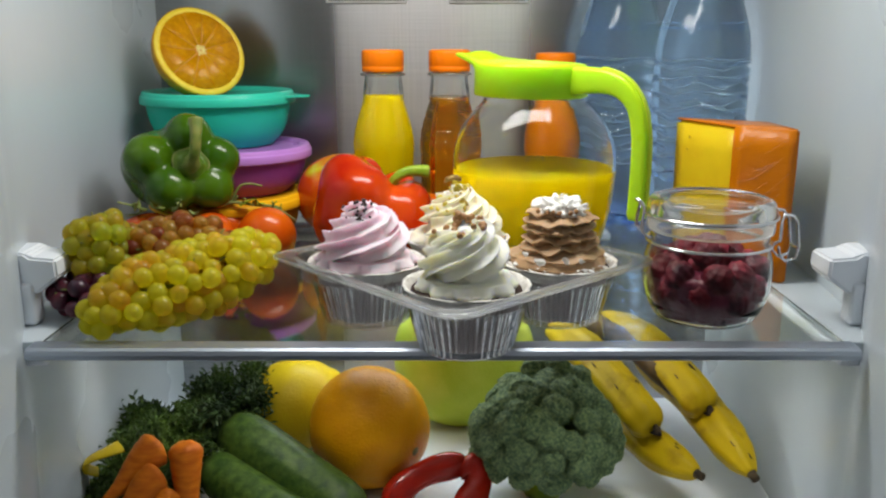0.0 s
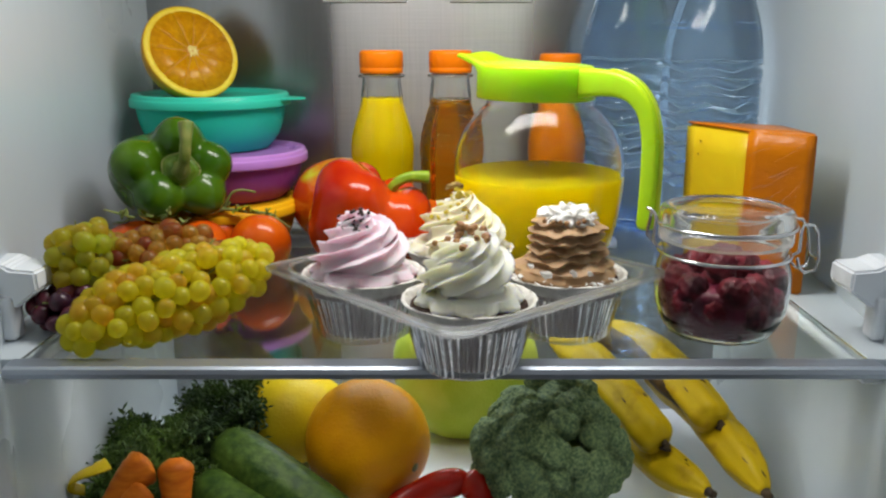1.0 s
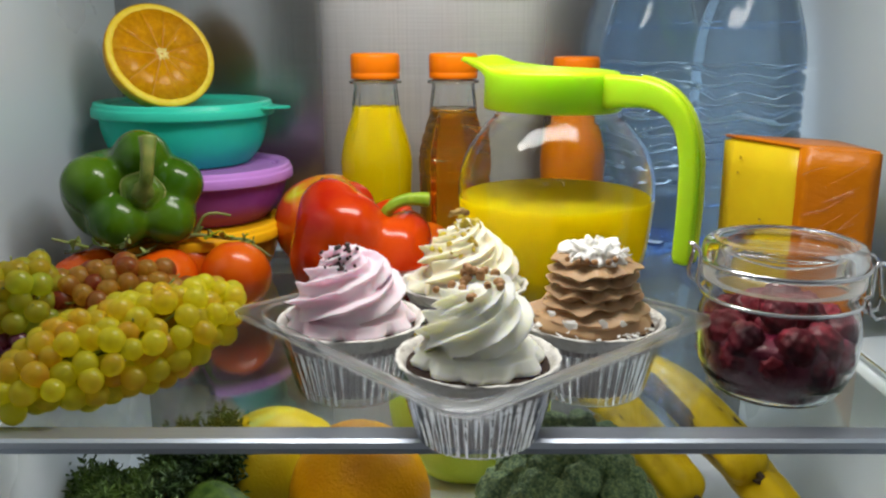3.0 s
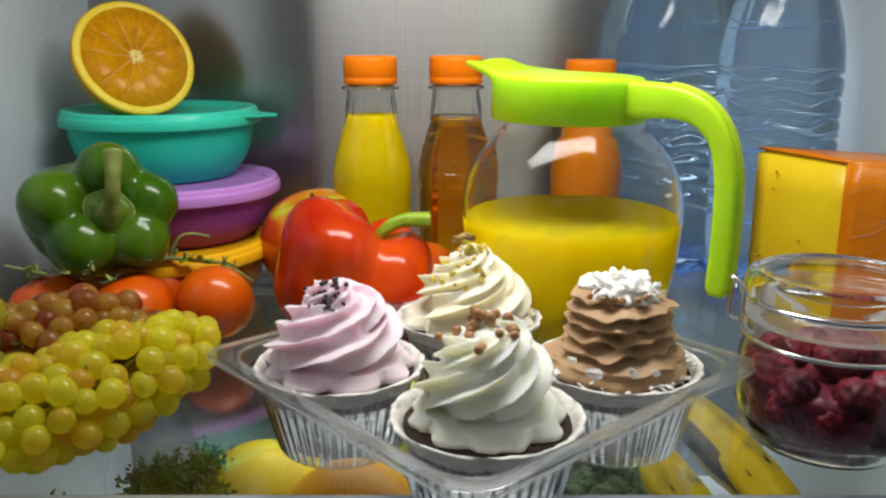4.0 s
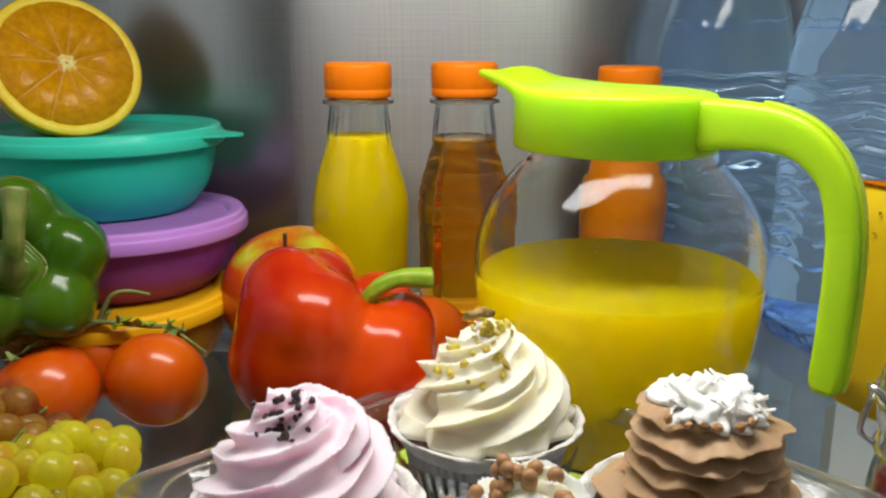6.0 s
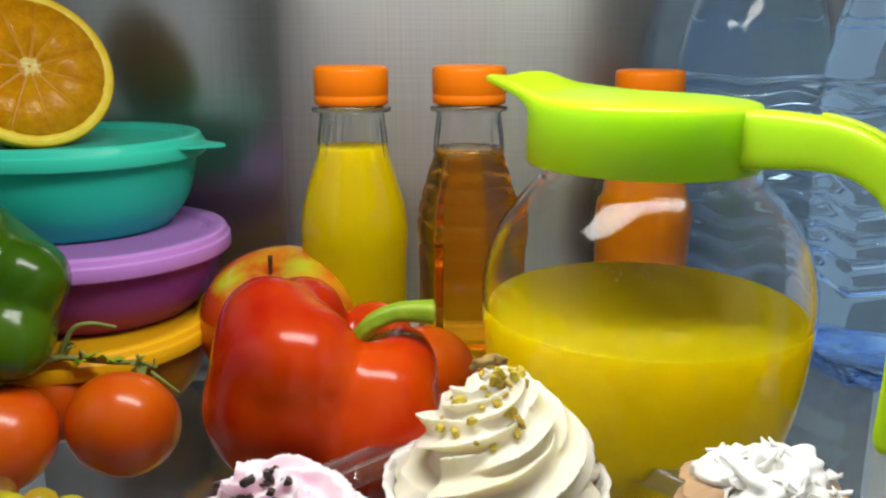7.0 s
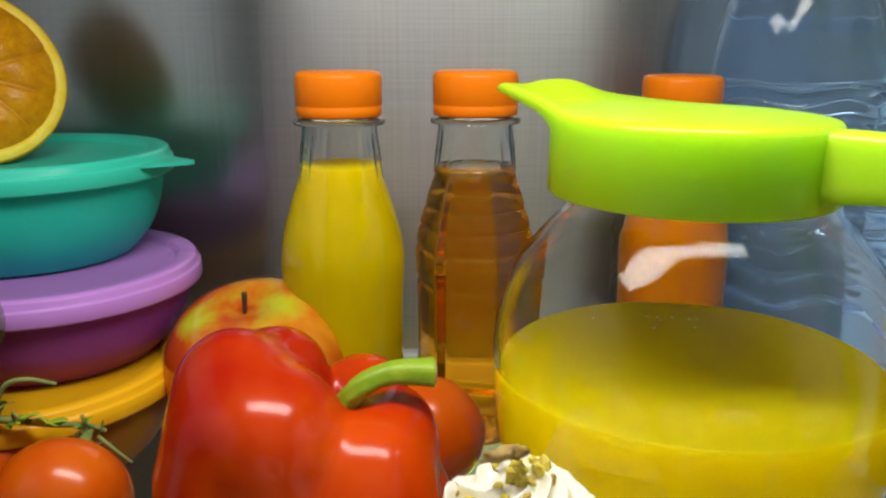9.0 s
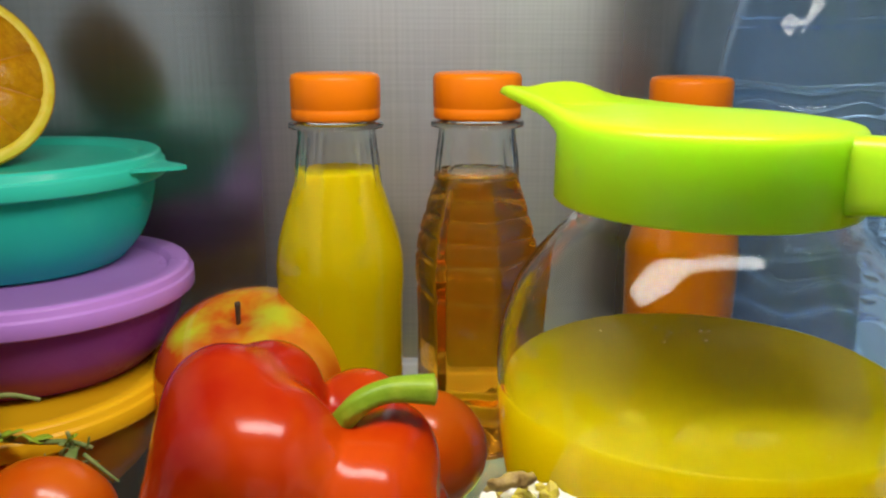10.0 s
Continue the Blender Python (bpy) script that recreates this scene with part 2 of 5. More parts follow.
CORE = mat("orange_core", (0.80, 0.68, 0.28), (0.70, 0.48, 0.08), rough=0.6, scale=500, bump=0.5, bscale=800)
PULP = mat("orange_pulp", (0.56, 0.225, 0.001), (0.70, 0.33, 0.003), spec=0.3, rough=0.22, scale=260, mix=(0.38, 0.72), bump=0.5, bscale=520, bdist=0.001, sss=0.2, sssr=(0.008, 0.004, 0.001))
CHEESE = mat("yellow_cheese", (0.80, 0.57, 0.012), (0.74, 0.50, 0.010), spec=0.35, rough=0.4, scale=30, bump=0.1, bscale=120, sss=0.2, sssr=(0.01, 0.006, 0.002))
CHEESE_RIND = mat("orange_cheese_rind", (0.62, 0.185, 0.002), (0.54, 0.150, 0.002), spec=0.28, rough=0.30, scale=20, bump=0.3, bscale=55, bdist=0.003, stretch=(1, 1, 1.8))
# darker copy of the cheese tone; the shade inside the holes is in this colour
SHADED_PIT = mat("shaded_cheese_pit", (0.52, 0.33, 0.006), (0.46, 0.28, 0.005), rough=0.5)
WRAP = film("wrapping_film", (0.98, 0.97, 0.95), 1.5, 0.15, 0.08)
BERRY = mat("frozen_raspberry", (0.036, 0.0025, 0.008), (0.13, 0.006, 0.014), spec=0.25, rough=0.46, scale=110, bump=0.2, bscale=500, per_object=0.9)
BERRY_JUICE = mat("berry_juice", (0.075, 0.004, 0.018), (0.14, 0.010, 0.032), rough=0.3, scale=90, bump=0.6, bscale=160, bdist=0.003)
PINK = mat("pink_frosting", (0.83, 0.70, 0.76), (0.79, 0.60, 0.68), rough=0.5, scale=40, bump=0.06, bscale=350, sss=0.7, sssr=(0.0066, 0.0036, 0.0042))
CREAM = mat("white_frosting", (0.85, 0.855, 0.79), (0.83, 0.825, 0.70), rough=0.5, scale=40, bump=0.06, bscale=350, sss=0.7, sssr=(0.0060, 0.0054, 0.0026))
VANILLA = mat("vanilla_frosting", (0.82, 0.785, 0.66), (0.80, 0.745, 0.55), rough=0.5, scale=40, bump=0.06, bscale=350, sss=0.7, sssr=(0.0060, 0.0050, 0.0024))
CHOC = mat("chocolate_frosting", (0.50, 0.325, 0.18), (0.42, 0.26, 0.14), spec=0.3, rough=0.5, scale=40, bump=0.15, bscale=350, sss=0.4, sssr=(0.003, 0.002, 0.0013))
CAKE = mat("chocolate_cake", (0.05, 0.022, 0.014), (0.025, 0.012, 0.008), rough=0.85, scale=300, bump=0.8, bscale=600, bdist=0.002)
FOIL = mat("foil_cup", (0.44, 0.38, 0.365), (0.58, 0.53, 0.51), rough=0.36, metal=0.5, scale=170, stretch=(1, 1, 0.12), bump=0.1)
PAPER = mat("white_paper_rim", (0.80, 0.78, 0.74), (0.64, 0.61, 0.56), rough=0.6, scale=160, bump=0.6, bscale=260, bdist=0.002)
NUT = mat("caramel_balls", (0.37, 0.185, 0.070), (0.46, 0.24, 0.10), rough=0.5, scale=300, per_object=0.5)
CRUMB = mat("nut_crumbs", (0.64, 0.53, 0.05), (0.40, 0.26, 0.035), rough=0.55, scale=500, per_object=0.9)
WALNUT = mat("nut_kernel", (0.44, 0.30, 0.07), (0.22, 0.12, 0.03), rough=0.6, scale=260, bump=0.6, bscale=500)
COCO = mat("coconut_flakes", (0.92, 0.915, 0.89), (0.88, 0.86, 0.80), rough=0.7, scale=300, per_object=0.25, sss=0.5, sssr=(0.003, 0.003, 0.0028))
DARK_CHIP = mat("dark_chips", (0.03, 0.018, 0.015), (0.06, 0.03, 0.025), rough=0.5, scale=300)
GRAPE = sheer("green_grape", (0.93, 0.90, 0.08), (0.90, 0.46, 0.07), (0.47, 0.92), 0.52, 0.24, 0.8, glassy=0.6)
GREEN_GRAPE = sheer("pale_green_grape", (0.70, 0.78, 0.09), (0.78, 0.56, 0.06), (0.40, 0.85), 0.52, 0.24, 0.8, glassy=0.6)
RED_GRAPE = sheer("red_grape", (0.46, 0.10, 0.045), (0.78, 0.52, 0.09), (0.35, 0.65), 0.50, 0.26, 1.0, glassy=0.6)
DARK_GRAPE = mat("dark_grape", (0.035, 0.008, 0.022), (0.11, 0.016, 0.030), rough=0.35, scale=50, per_object=0.8, sss=0.2, sssr=(0.008, 0.002, 0.002))
LEMON = mat("lemon_skin", (0.58, 0.43, 0.010), (0.52, 0.37, 0.008), spec=0.22, rough=0.4, scale=30, bump=0.4, bscale=400)
POMELO = mat("pomelo_skin", (0.40, 0.53, 0.035), (0.58, 0.66, 0.09), spec=0.22, rough=0.4, scale=16, bump=0.4, bscale=350)
CUCUMBER = mat("cucumber_skin", (0.017, 0.046, 0.006), (0.060, 0.105, 0.014), spec=0.28, rough=0.46, scale=130, bump=0.4, bscale=170, bdist=0.002)
CARROT = mat("carrot_skin", (0.60, 0.165, 0.008), (0.45, 0.10, 0.005), spec=0.22, rough=0.5, scale=60, stretch=(1, 1, 4), bump=0.4, bscale=150)
DILL = mat("dill_leaf", (0.010, 0.030, 0.008), (0.080, 0.150, 0.016), rough=0.6, scale=28)
BROCCOLI = mat("broccoli_bud", (0.11, 0.210, 0.095), (0.37, 0.50, 0.21), rough=0.7, scale=380, bump=1.0, bscale=800, bdist=0.006)
BANANA = mat("banana_skin", (0.54, 0.37, 0.004), (0.20, 0.11, 0.008), spec=0.22, rough=0.45, scale=45, mix=(0.56, 0.88), bump=0.15, bscale=160)
BANANA_TIP = mat("banana_tip", (0.025, 0.016, 0.010), (0.09, 0.055, 0.02), rough=0.8, scale=200)
LABEL = mat("dark_label", (0.04, 0.045, 0.06), (0.05, 0.055, 0.07), rough=0.4, scale=20)
LABEL_RIM = mat("label_rim", (0.8, 0.8, 0.8), rough=0.5)

# ---- mesh helpers ----


def finish(name, bm, material, smooth=True):
    bmesh.ops.recalc_face_normals(bm, faces=bm.faces[:])
    me = bpy.data.meshes.new(name)
    bm.to_mesh(me)
    bm.free()
    me.materials.append(material)
    if smooth:
        me.shade_smooth()
    return me


def part(name, bm, material, parent, label="", m=None, smooth=True):
    """Links a bmesh (or a finished mesh) as one mesh object under a thing or a part."""
    me = bm if isinstance(bm, bpy.types.Mesh) else finish(name, bm, material, smooth)
    ob = new(name, me)
    if parent is not None:
        ob.parent = parent
    if m is not None:
        ob.matrix_basis = m
    return tagged(ob, label)


def thing(name, label, category, m, group="", kind=""):
    ob = new(name)
    ob.empty_display_size = 0.01
    ob.matrix_basis = m
    return tagged(ob, label, category, group, kind)


def whole(name, bm, material, label, category, m=None, group="", kind="", smooth=True):
    ob = new(name, finish(name, bm, material, smooth))
    if m is not None:
        ob.matrix_basis = m
    return tagged(ob, label, category, group, kind)


def box(x0, x1, y0, y1, z0, z1, bevel=0.0, seg=2):
    bm = bmesh.new()
    bmesh.ops.create_cube(bm, size=1, matrix=Matrix.Translation(((x0 + x1) / 2, (y0 + y1) / 2, (z0 + z1) / 2)) @ Matrix.Diagonal((x1 - x0, y1 - y0, z1 - z0, 1)))
    if bevel:
        bmesh.ops.bevel(bm, geom=bm.edges[:], offset=bevel, segments=seg, profile=0.5, affect="EDGES")
    return bm


def lathe(profile, seg=48, wave=None):
    """Turns (r, z) pairs round z. wave(angle, n) scales the radius at profile row n."""
    bm = bmesh.new()
    rings = []
    for n, (r, z) in enumerate(profile):
        if r < 1e-6:
            rings.append([bm.verts.new((0, 0, z))])
            continue
        ring = []
        for k in range(seg):
            a = math.tau * k / seg
            rr = r * (wave(a, n) if wave else 1)
            ring.append(bm.verts.new((rr * math.cos(a), rr * math.sin(a), z)))
        rings.append(ring)
    for lo, hi in zip(rings, rings[1:]):
        for k in range(seg):
            j = (k + 1) % seg
            if len(lo) == 1 and len(hi) > 1:
                bm.faces.new((lo[0], hi[j], hi[k]))
            elif len(hi) == 1 and len(lo) > 1:
                bm.faces.new((lo[k], lo[j], hi[0]))
            elif len(lo) > 1:
                bm.faces.new((lo[k], lo[j], hi[j], hi[k]))
    return bm


def crisp(points, d=0.00025):
    """Doubles each corner of a profile, so that smooth shading keeps it sharp."""
    out = [points[0]]
    for a, b, c in zip(points, points[1:], points[2:]):
        for q in (a, c):
            n = math.hypot(q[0] - b[0], q[1] - b[1])
            k = min(0.4, d / n) if n else 0
            out.append((b[0] + (q[0] - b[0]) * k, b[1] + (q[1] - b[1]) * k))
    return out + [points[-1]]


def smooth_profile(points, steps=5):
    """A Catmull-Rom line through (r, z) points."""
    out = []
    pts = [points[0], *points, points[-1]]
    for a, b, c, d in zip(pts, pts[1:], pts[2:], pts[3:]):
        for s in range(steps):
            t = s / steps
            out.append(tuple(0.5 * (2 * b[k] + (c[k] - a[k]) * t + (2 * a[k] - 5 * b[k] + 4 * c[k] - d[k]) * t * t + (3 * b[k] - a[k] - 3 * c[k] + d[k]) * t ** 3) for k in range(2)))
    out.append(points[-1])
    return [(max(r, 0), z) for r, z in out]


def curve3(points, steps=8):
    out = []
    pts = [points[0], *points, points[-1]]
    for a, b, c, d in zip(pts, pts[1:], pts[2:], pts[3:]):
        a, b, c, d = Vector(a), Vector(b), Vector(c), Vector(d)
        for s in range(steps):
            t = s / steps
            out.append(0.5 * (2 * b + (c - a) * t + (2 * a - 5 * b + 4 * c - d) * t * t + (3 * b - a - 3 * c + d) * t ** 3))
    out.append(Vector(points[-1]))
    return out


def sweep(bm, line, radius, seg=10, lobes=0, depth=0.0, twist=0.0, flat=1.0, up=(0, 0, 1)):
    """A tube along a line; radius(u) for u from 0 to 1; lobes make a star section that twists along the way."""
    rings = []
    n = len(line)
    for i, p in enumerate(line):
        u = i / (n - 1)
        d = (line[min(i + 1, n - 1)] - line[max(i - 1, 0)]).normalized()
        side = d.cross(Vector(up))
        side = side.normalized() if side.length > 1e-4 else Vector((1, 0, 0))
        top = side.cross(d).normalized()
        ring = []
        for k in range(seg):
            a = math.tau * k / seg
            r = radius(u)
            if lobes:
                r *= 1 + depth * (abs(math.cos(lobes / 2 * (a + twist * u))) - 0.6)
            ring.append(bm.verts.new(p + side * (r * math.cos(a)) + top * (r * flat * math.sin(a))))
        rings.append(ring)
    for lo, hi in zip(rings, rings[1:]):
        for k in range(seg):
            j = (k + 1) % seg
            bm.faces.new((lo[k], lo[j], hi[j], hi[k]))
    bm.faces.new(rings[0][::-1])
    bm.faces.new(rings[-1])
    return bm


def ball(rx, ry, rz, seg=32, rough=0.0, freq=20.0, seed=0.0, shape=None):
    bm = bmesh.new()
    bmesh.ops.create_uvsphere(bm, u_segments=seg, v_segments=max(6, seg * 2 // 3), radius=1.0)
    for v in bm.verts:
        n = v.co.copy()
        s = shape(n) if shape else 1.0
        v.co = Vector((n.x * rx, n.y * ry, n.z * rz)) * s
        if rough:
            v.co *= 1 + rough * noise.noise(v.co * freq + Vector((seed, seed * 2, 0)))
    return bm


def lumps(balls, middle, k=0.004, seg=96, rough=0.0):
    """One soft skin round overlapping balls (x, y, z, r): seen from the middle, the place along each ray where their blended distance is nought."""
    bm = bmesh.new()
    bmesh.ops.create_uvsphere(bm, u_segments=seg, v_segments=seg * 2 // 3, radius=1.0)
    ways = np.array([v.co[:] for v in bm.verts])
    b, mid = np.array(balls), np.array(middle)
    lo, hi = np.zeros(len(ways)), np.full(len(ways), 0.16)
    for _ in range(22):
        r = (lo + hi) / 2
        p = mid + ways * r[:, None]
        far = np.linalg.norm(p[:, None, :] - b[None, :, :3], axis=2) - b[None, :, 3]
        inside = -k * np.log(np.exp(-far / k).sum(axis=1)) < 0
        lo, hi = np.where(inside, r, lo), np.where(inside, hi, r)
    for v, r, w in zip(bm.verts, lo, ways):
        v.co = Vector(mid + w * r)
        if rough:
            v.co += Vector(w) * (rough * noise.noise(v.co * 45))
    return bm


def strap(bm, line, high, wide, up, seg=28, power=0.45):
    """A bar with a rounded rectangular section along a line; up is square to the plane in which it bends."""
    rings, n = [], len(line)
    for i, p in enumerate(line):
        u = i / (n - 1)
        d = (line[min(i + 1, n - 1)] - line[max(i - 1, 0)]).normalized()
        side = d.cross(Vector(up)).normalized()
        ring = []
        for k in range(seg):
            c, q = math.cos(math.tau * k / seg), math.sin(math.tau * k / seg)
            ring.append(bm.verts.new(p + side * (high(u) * math.copysign(abs(c) ** power, c)) + Vector(up).normalized() * (wide(u) * math.copysign(abs(q) ** power, q))))
        rings.append(ring)
    for lo, hi in zip(rings, rings[1:]):
        for k in range(seg):
            j = (k + 1) % seg
            bm.faces.new((lo[k], lo[j], hi[j], hi[k]))
    bm.faces.new(rings[0][::-1])
    bm.faces.new(rings[-1])
    return bm


# ---- the refrigerator ----
WX, BACK, FRONT, LOW, ROOF = 0.298, 0.926, 0.40, -0.222, 0.385


def structure(name, bm, material, label, category="wall", smooth=False):
    return whole(name, bm, material, label, category, kind="structure", smooth=smooth)




def lining(side):
    """A side wall that swells inwards to a rounded lip at the door's edge."""
    bm = bmesh.new()
    line = smooth_profile([(WX, BACK + 0.05), (WX, 0.80), (0.2970, 0.70), (0.2880, 0.60), (0.2790, 0.548), (0.2640, 0.508), (0.2598, 0.480), (0.2590, FRONT)], 5)
    ring = line + [(WX + 0.05, FRONT), (WX + 0.05, BACK + 0.05)]
    lo = [bm.verts.new((side * x, y, LOW - 0.20)) for x, y in ring]
    hi = [bm.verts.new((side * x, y, ROOF + 0.05)) for x, y in ring]
    bm.faces.new(lo), bm.faces.new(hi[::-1])
    for k in range(len(ring)):
        j = (k + 1) % len(ring)
        bm.faces.new((lo[k], hi[k], hi[j], lo[j]))
    return bm


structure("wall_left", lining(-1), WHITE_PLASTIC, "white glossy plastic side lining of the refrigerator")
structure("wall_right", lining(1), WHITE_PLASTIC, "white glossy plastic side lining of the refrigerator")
structure("wall_back", box(-WX, WX, BACK, BACK + 0.05, LOW - 0.20, ROOF + 0.05), STEEL, "steel back panel, brushed in the middle, smoother towards its sides")
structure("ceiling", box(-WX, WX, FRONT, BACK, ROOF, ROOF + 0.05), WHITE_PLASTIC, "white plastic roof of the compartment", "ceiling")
structure("floor", box(-WX, WX, FRONT, BACK, LOW - 0.012, LOW), FLOOR_PLASTIC, "white lower shelf under the vegetables", "shelf")

# unseen kitchen shell round the open door, added for bounced light and reflections
structure("wall_kitchen_rear", box(-0.8, 0.8, -0.65, -0.6, -0.5, 0.75), ROOM, "plain unseen kitchen wall added to bounce light")
structure("wall_kitchen_left", box(-0.85, -0.8, -0.6, 0.44, -0.5, 0.75), ROOM, "plain unseen kitchen wall added to bounce light")
structure("wall_kitchen_right", box(0.8, 0.85, -0.6, 0.44, -0.5, 0.75), ROOM, "plain unseen kitchen wall added to bounce light")
structure("floor_kitchen", box(-0.8, 0.8, -0.6, 0.44, -0.55, -0.5), ROOM_FLOOR, "unseen kitchen floor, darkened to cut bounced light", "floor")
structure("ceiling_kitchen", box(-0.8, 0.8, -0.6, 0.44, 0.75, 0.80), ROOM, "plain unseen kitchen ceiling added to bounce light", "ceiling")
structure("wall_kitchen_front_left", box(-0.8, -WX - 0.05, 0.41, 0.44, -0.5, 0.75), ROOM, "plain unseen wall added beside the refrigerator to close the room")
structure("wall_kitchen_front_right", box(WX + 0.05, 0.8, 0.41, 0.44, -0.5, 0.75), ROOM, "plain unseen wall added beside the refrigerator to close the room")
structure("wall_kitchen_front_top", box(-WX - 0.05, WX + 0.05, 0.41, 0.44, ROOF + 0.05, 0.75), ROOM, "plain unseen wall added above the refrigerator to close the room")
structure("wall_kitchen_front_low", box(-WX - 0.05, WX + 0.05, 0.41, 0.44, -0.5, LOW - 0.20), ROOM, "plain unseen wall added below the refrigerator to close the room")


def shelf():
    s = thing("glass_shelf", "clear glass refrigerator shelf with a satin steel front edge", "shelf", pose(0, 0, 0))
    g = part("glass_plate", box(-0.254, 0.254, 0.507, 0.895, -0.004, 0.0, 0.0006, 1), SHELF_GLASS, s, smooth=False)
    g.visible_shadow = False
    bm = bmesh.new()
    prof = [(0.510, 0.0015), (0.4975, 0.0015), (0.4950, 0.0005), (0.4938, -0.002), (0.4945, -0.0050), (0.4975, -0.0065), (0.512, -0.0065), (0.512, -0.0042), (0.510, -0.0042)]
    a = [bm.verts.new((-0.256, y, z)) for y, z in prof]
    b = [bm.verts.new((0.256, y, z)) for y, z in prof]
    for k in range(len(prof)):
        j = (k + 1) % len(prof)
        bm.faces.new((a[k], a[j], b[j], b[k]))
    bm.faces.new(a), bm.faces.new(b[::-1])
    part("front_edge", bm, CHROME_TRIM, s, "satin steel front edge", smooth=False)
    # unseen strip, added only to house the lower fill
    part("fill_strip", box(-0.17, 0.17, 0.848, 0.872, -0.019, -0.0105, 0.002), WHITE_PLASTIC, s, "unseen white strip added to house the lower fill")
    part("rear_edge", box(-0.254, 0.254, 0.8955, 0.906, -0.010, 0.008, 0.002), WHITE_PLASTIC, s, "white plastic rear edge")
    for side in (-1, 1):
        x0, x1 = sorted((side * 0.2543, side * 0.2972))
        part("side_edge", box(x0, x1, 0.513, 0.895, -0.008, 0.0, 0.0008), WHITE_PLASTIC, s, "white plastic side edge")


shelf()


def bracket(side):
    """A moulded hook with a sloping underside on top of an upright pad, and a ledge that carries the shelf."""
    t = thing("shelf_bracket", "white plastic moulded shelf support on the side lining", "bracket", pose(0, 0, 0), group="shelf supports", kind="structure")
    bm = bmesh.new()
    out = [(WX + 0.001, 0.0500), (0.2740, 0.0500), (0.2700, 0.0470), (0.2535, 0.0455), (0.2530, 0.0330), (0.2570, 0.0300), (0.2680, 0.0215), (WX + 0.001, 0.0195)]
    lo = [bm.verts.new((side * x, 0.543, z)) for x, z in out]
    hi = [bm.verts.new((side * x, 0.574, z)) for x, z in out]
    bm.faces.new(lo), bm.faces.new(hi[::-1])
    for k in range(len(out)):
        j = (k + 1) % len(out)
        bm.faces.new((lo[k], hi[k], hi[j], lo[j]))
    bmesh.ops.recalc_face_normals(bm, faces=bm.faces[:])
    bmesh.ops.bevel(bm, geom=bm.edges[:], offset=0.0016, segments=3, affect="EDGES")
    part("hook", bm, FLOOR_PLASTIC, t, smooth=False)
    x0, x1 = sorted((side * 0.2690, side * (WX + 0.001)))
    part("pad", box(x0, x1, 0.541, 0.556, 0.0005, 0.030, 0.003, 3), FLOOR_PLASTIC, t)
    x0, x1 = sorted((side * 0.2548, side * (WX + 0.001)))
    part("ledge", box(x0, x1, 0.520, 0.880, -0.020, -0.0095, 0.003, 3), FLOOR_PLASTIC, t)


for side in (-1, 1):
    bracket(side)

for x0, x1 in ((-0.121, -0.037), (0.006, 0.088)):
    lb = thing("wall_label", "dark rectangular label with a white border on the steel back panel", "label", pose((x0 + x1) / 2, BACK, 0.2415), group="labels on the back panel")
    w = (x1 - x0) / 2
    part("border", box(-w, w, -0.0025, -0.0002, -0.023, 0.023, 0.0006, 1), LABEL_RIM, lb, "white border")
    part("face", box(-w + 0.003, w - 0.003, -0.0035, -0.0024, -0.020, 0.020), LABEL, lb, "dark face")

cl = thing("cabinet_lamp_housing", "white lamp housing under the compartment roof", "lamp", pose(0, 0.605, ROOF - 0.0005))
part("housing", box(-0.19, 0.19, -0.06, 0.06, -0.006, 0.0, 0.002), WHITE_PLASTIC, cl)

# ---- containers ----


def food_box(label, x, y, z, r, h, lid_m, body_m, tab, turn):
    t = thing("food_container", label, "container", pose(x, y, z, 0, 0, turn), group="stacked food containers")
    hb = h - 0.006
    outer = smooth_profile([(0, 0), (r * 0.62, 0), (r * 0.72, 0.002), (r * 0.84, hb * 0.30), (r * 0.91, hb * 0.65), (r * 0.935, hb)], 4)
    inner = [(max(a - 0.0016, 0), b + 0.0016) for a, b in outer[::-1] if b + 0.0016 < hb] + [(0, 0.0016)]
    part("bowl", lathe(outer + [(r * 0.92, hb)] + inner, 56), body_m, t)
    lid = crisp([(0, hb + 0.0030), (r * 0.83, hb + 0.0030), (r * 0.86, hb + 0.0062), (r * 0.955, hb + 0.0068), (r * 0.975, hb + 0.0058), (r * 0.982, hb + 0.0030), (r, hb + 0.0022), (r * 1.003, hb - 0.0042), (r * 0.99, hb - 0.0050), (r * 0.965, hb - 0.0020), (r * 0.945, hb + 0.0002), (0, hb + 0.0008)])
    lid_ob = part("lid", lathe(lid, 72), lid_m, t)
    if tab:
        bm = bmesh.new()
        pts = [(r * 0.985, -0.016), (r + 0.008, -0.009), (r + 0.016, -0.003), (r + 0.0175, 0.001), (r + 0.013, 0.005), (r + 0.006, 0.009), (r * 0.985, 0.016)]
        top = [bm.verts.new((a, b, hb + 0.003)) for a, b in pts]
        low = [bm.verts.new((a, b, hb + 0.0012)) for a, b in pts]
        bm.faces.new(top), bm.faces.new(low[::-1])
        for k in range(len(pts)):
            j = (k + 1) % len(pts)
            bm.faces.new((top[k], top[j], low[j], low[k]))
        part("tab", bm, lid_m, lid_ob, smooth=False)
    return t


food_box("round amber plastic container under the lilac-lidded one", -0.200, 0.790, 0.0, 0.071, 0.046, AMBER_LID, AMBER_BODY, False, 0)
food_box("round plum plastic container with a lilac lid, mid-stack", -0.197, 0.812, 0.0440, 0.072, 0.043, LILAC, PLUM, False, 0)
food_box("round turquoise plastic container with a tabbed lid, top of stack", -0.2155, 0.838, 0.0850, 0.0725, 0.050, TURQ, TURQ_BODY, True, -8)


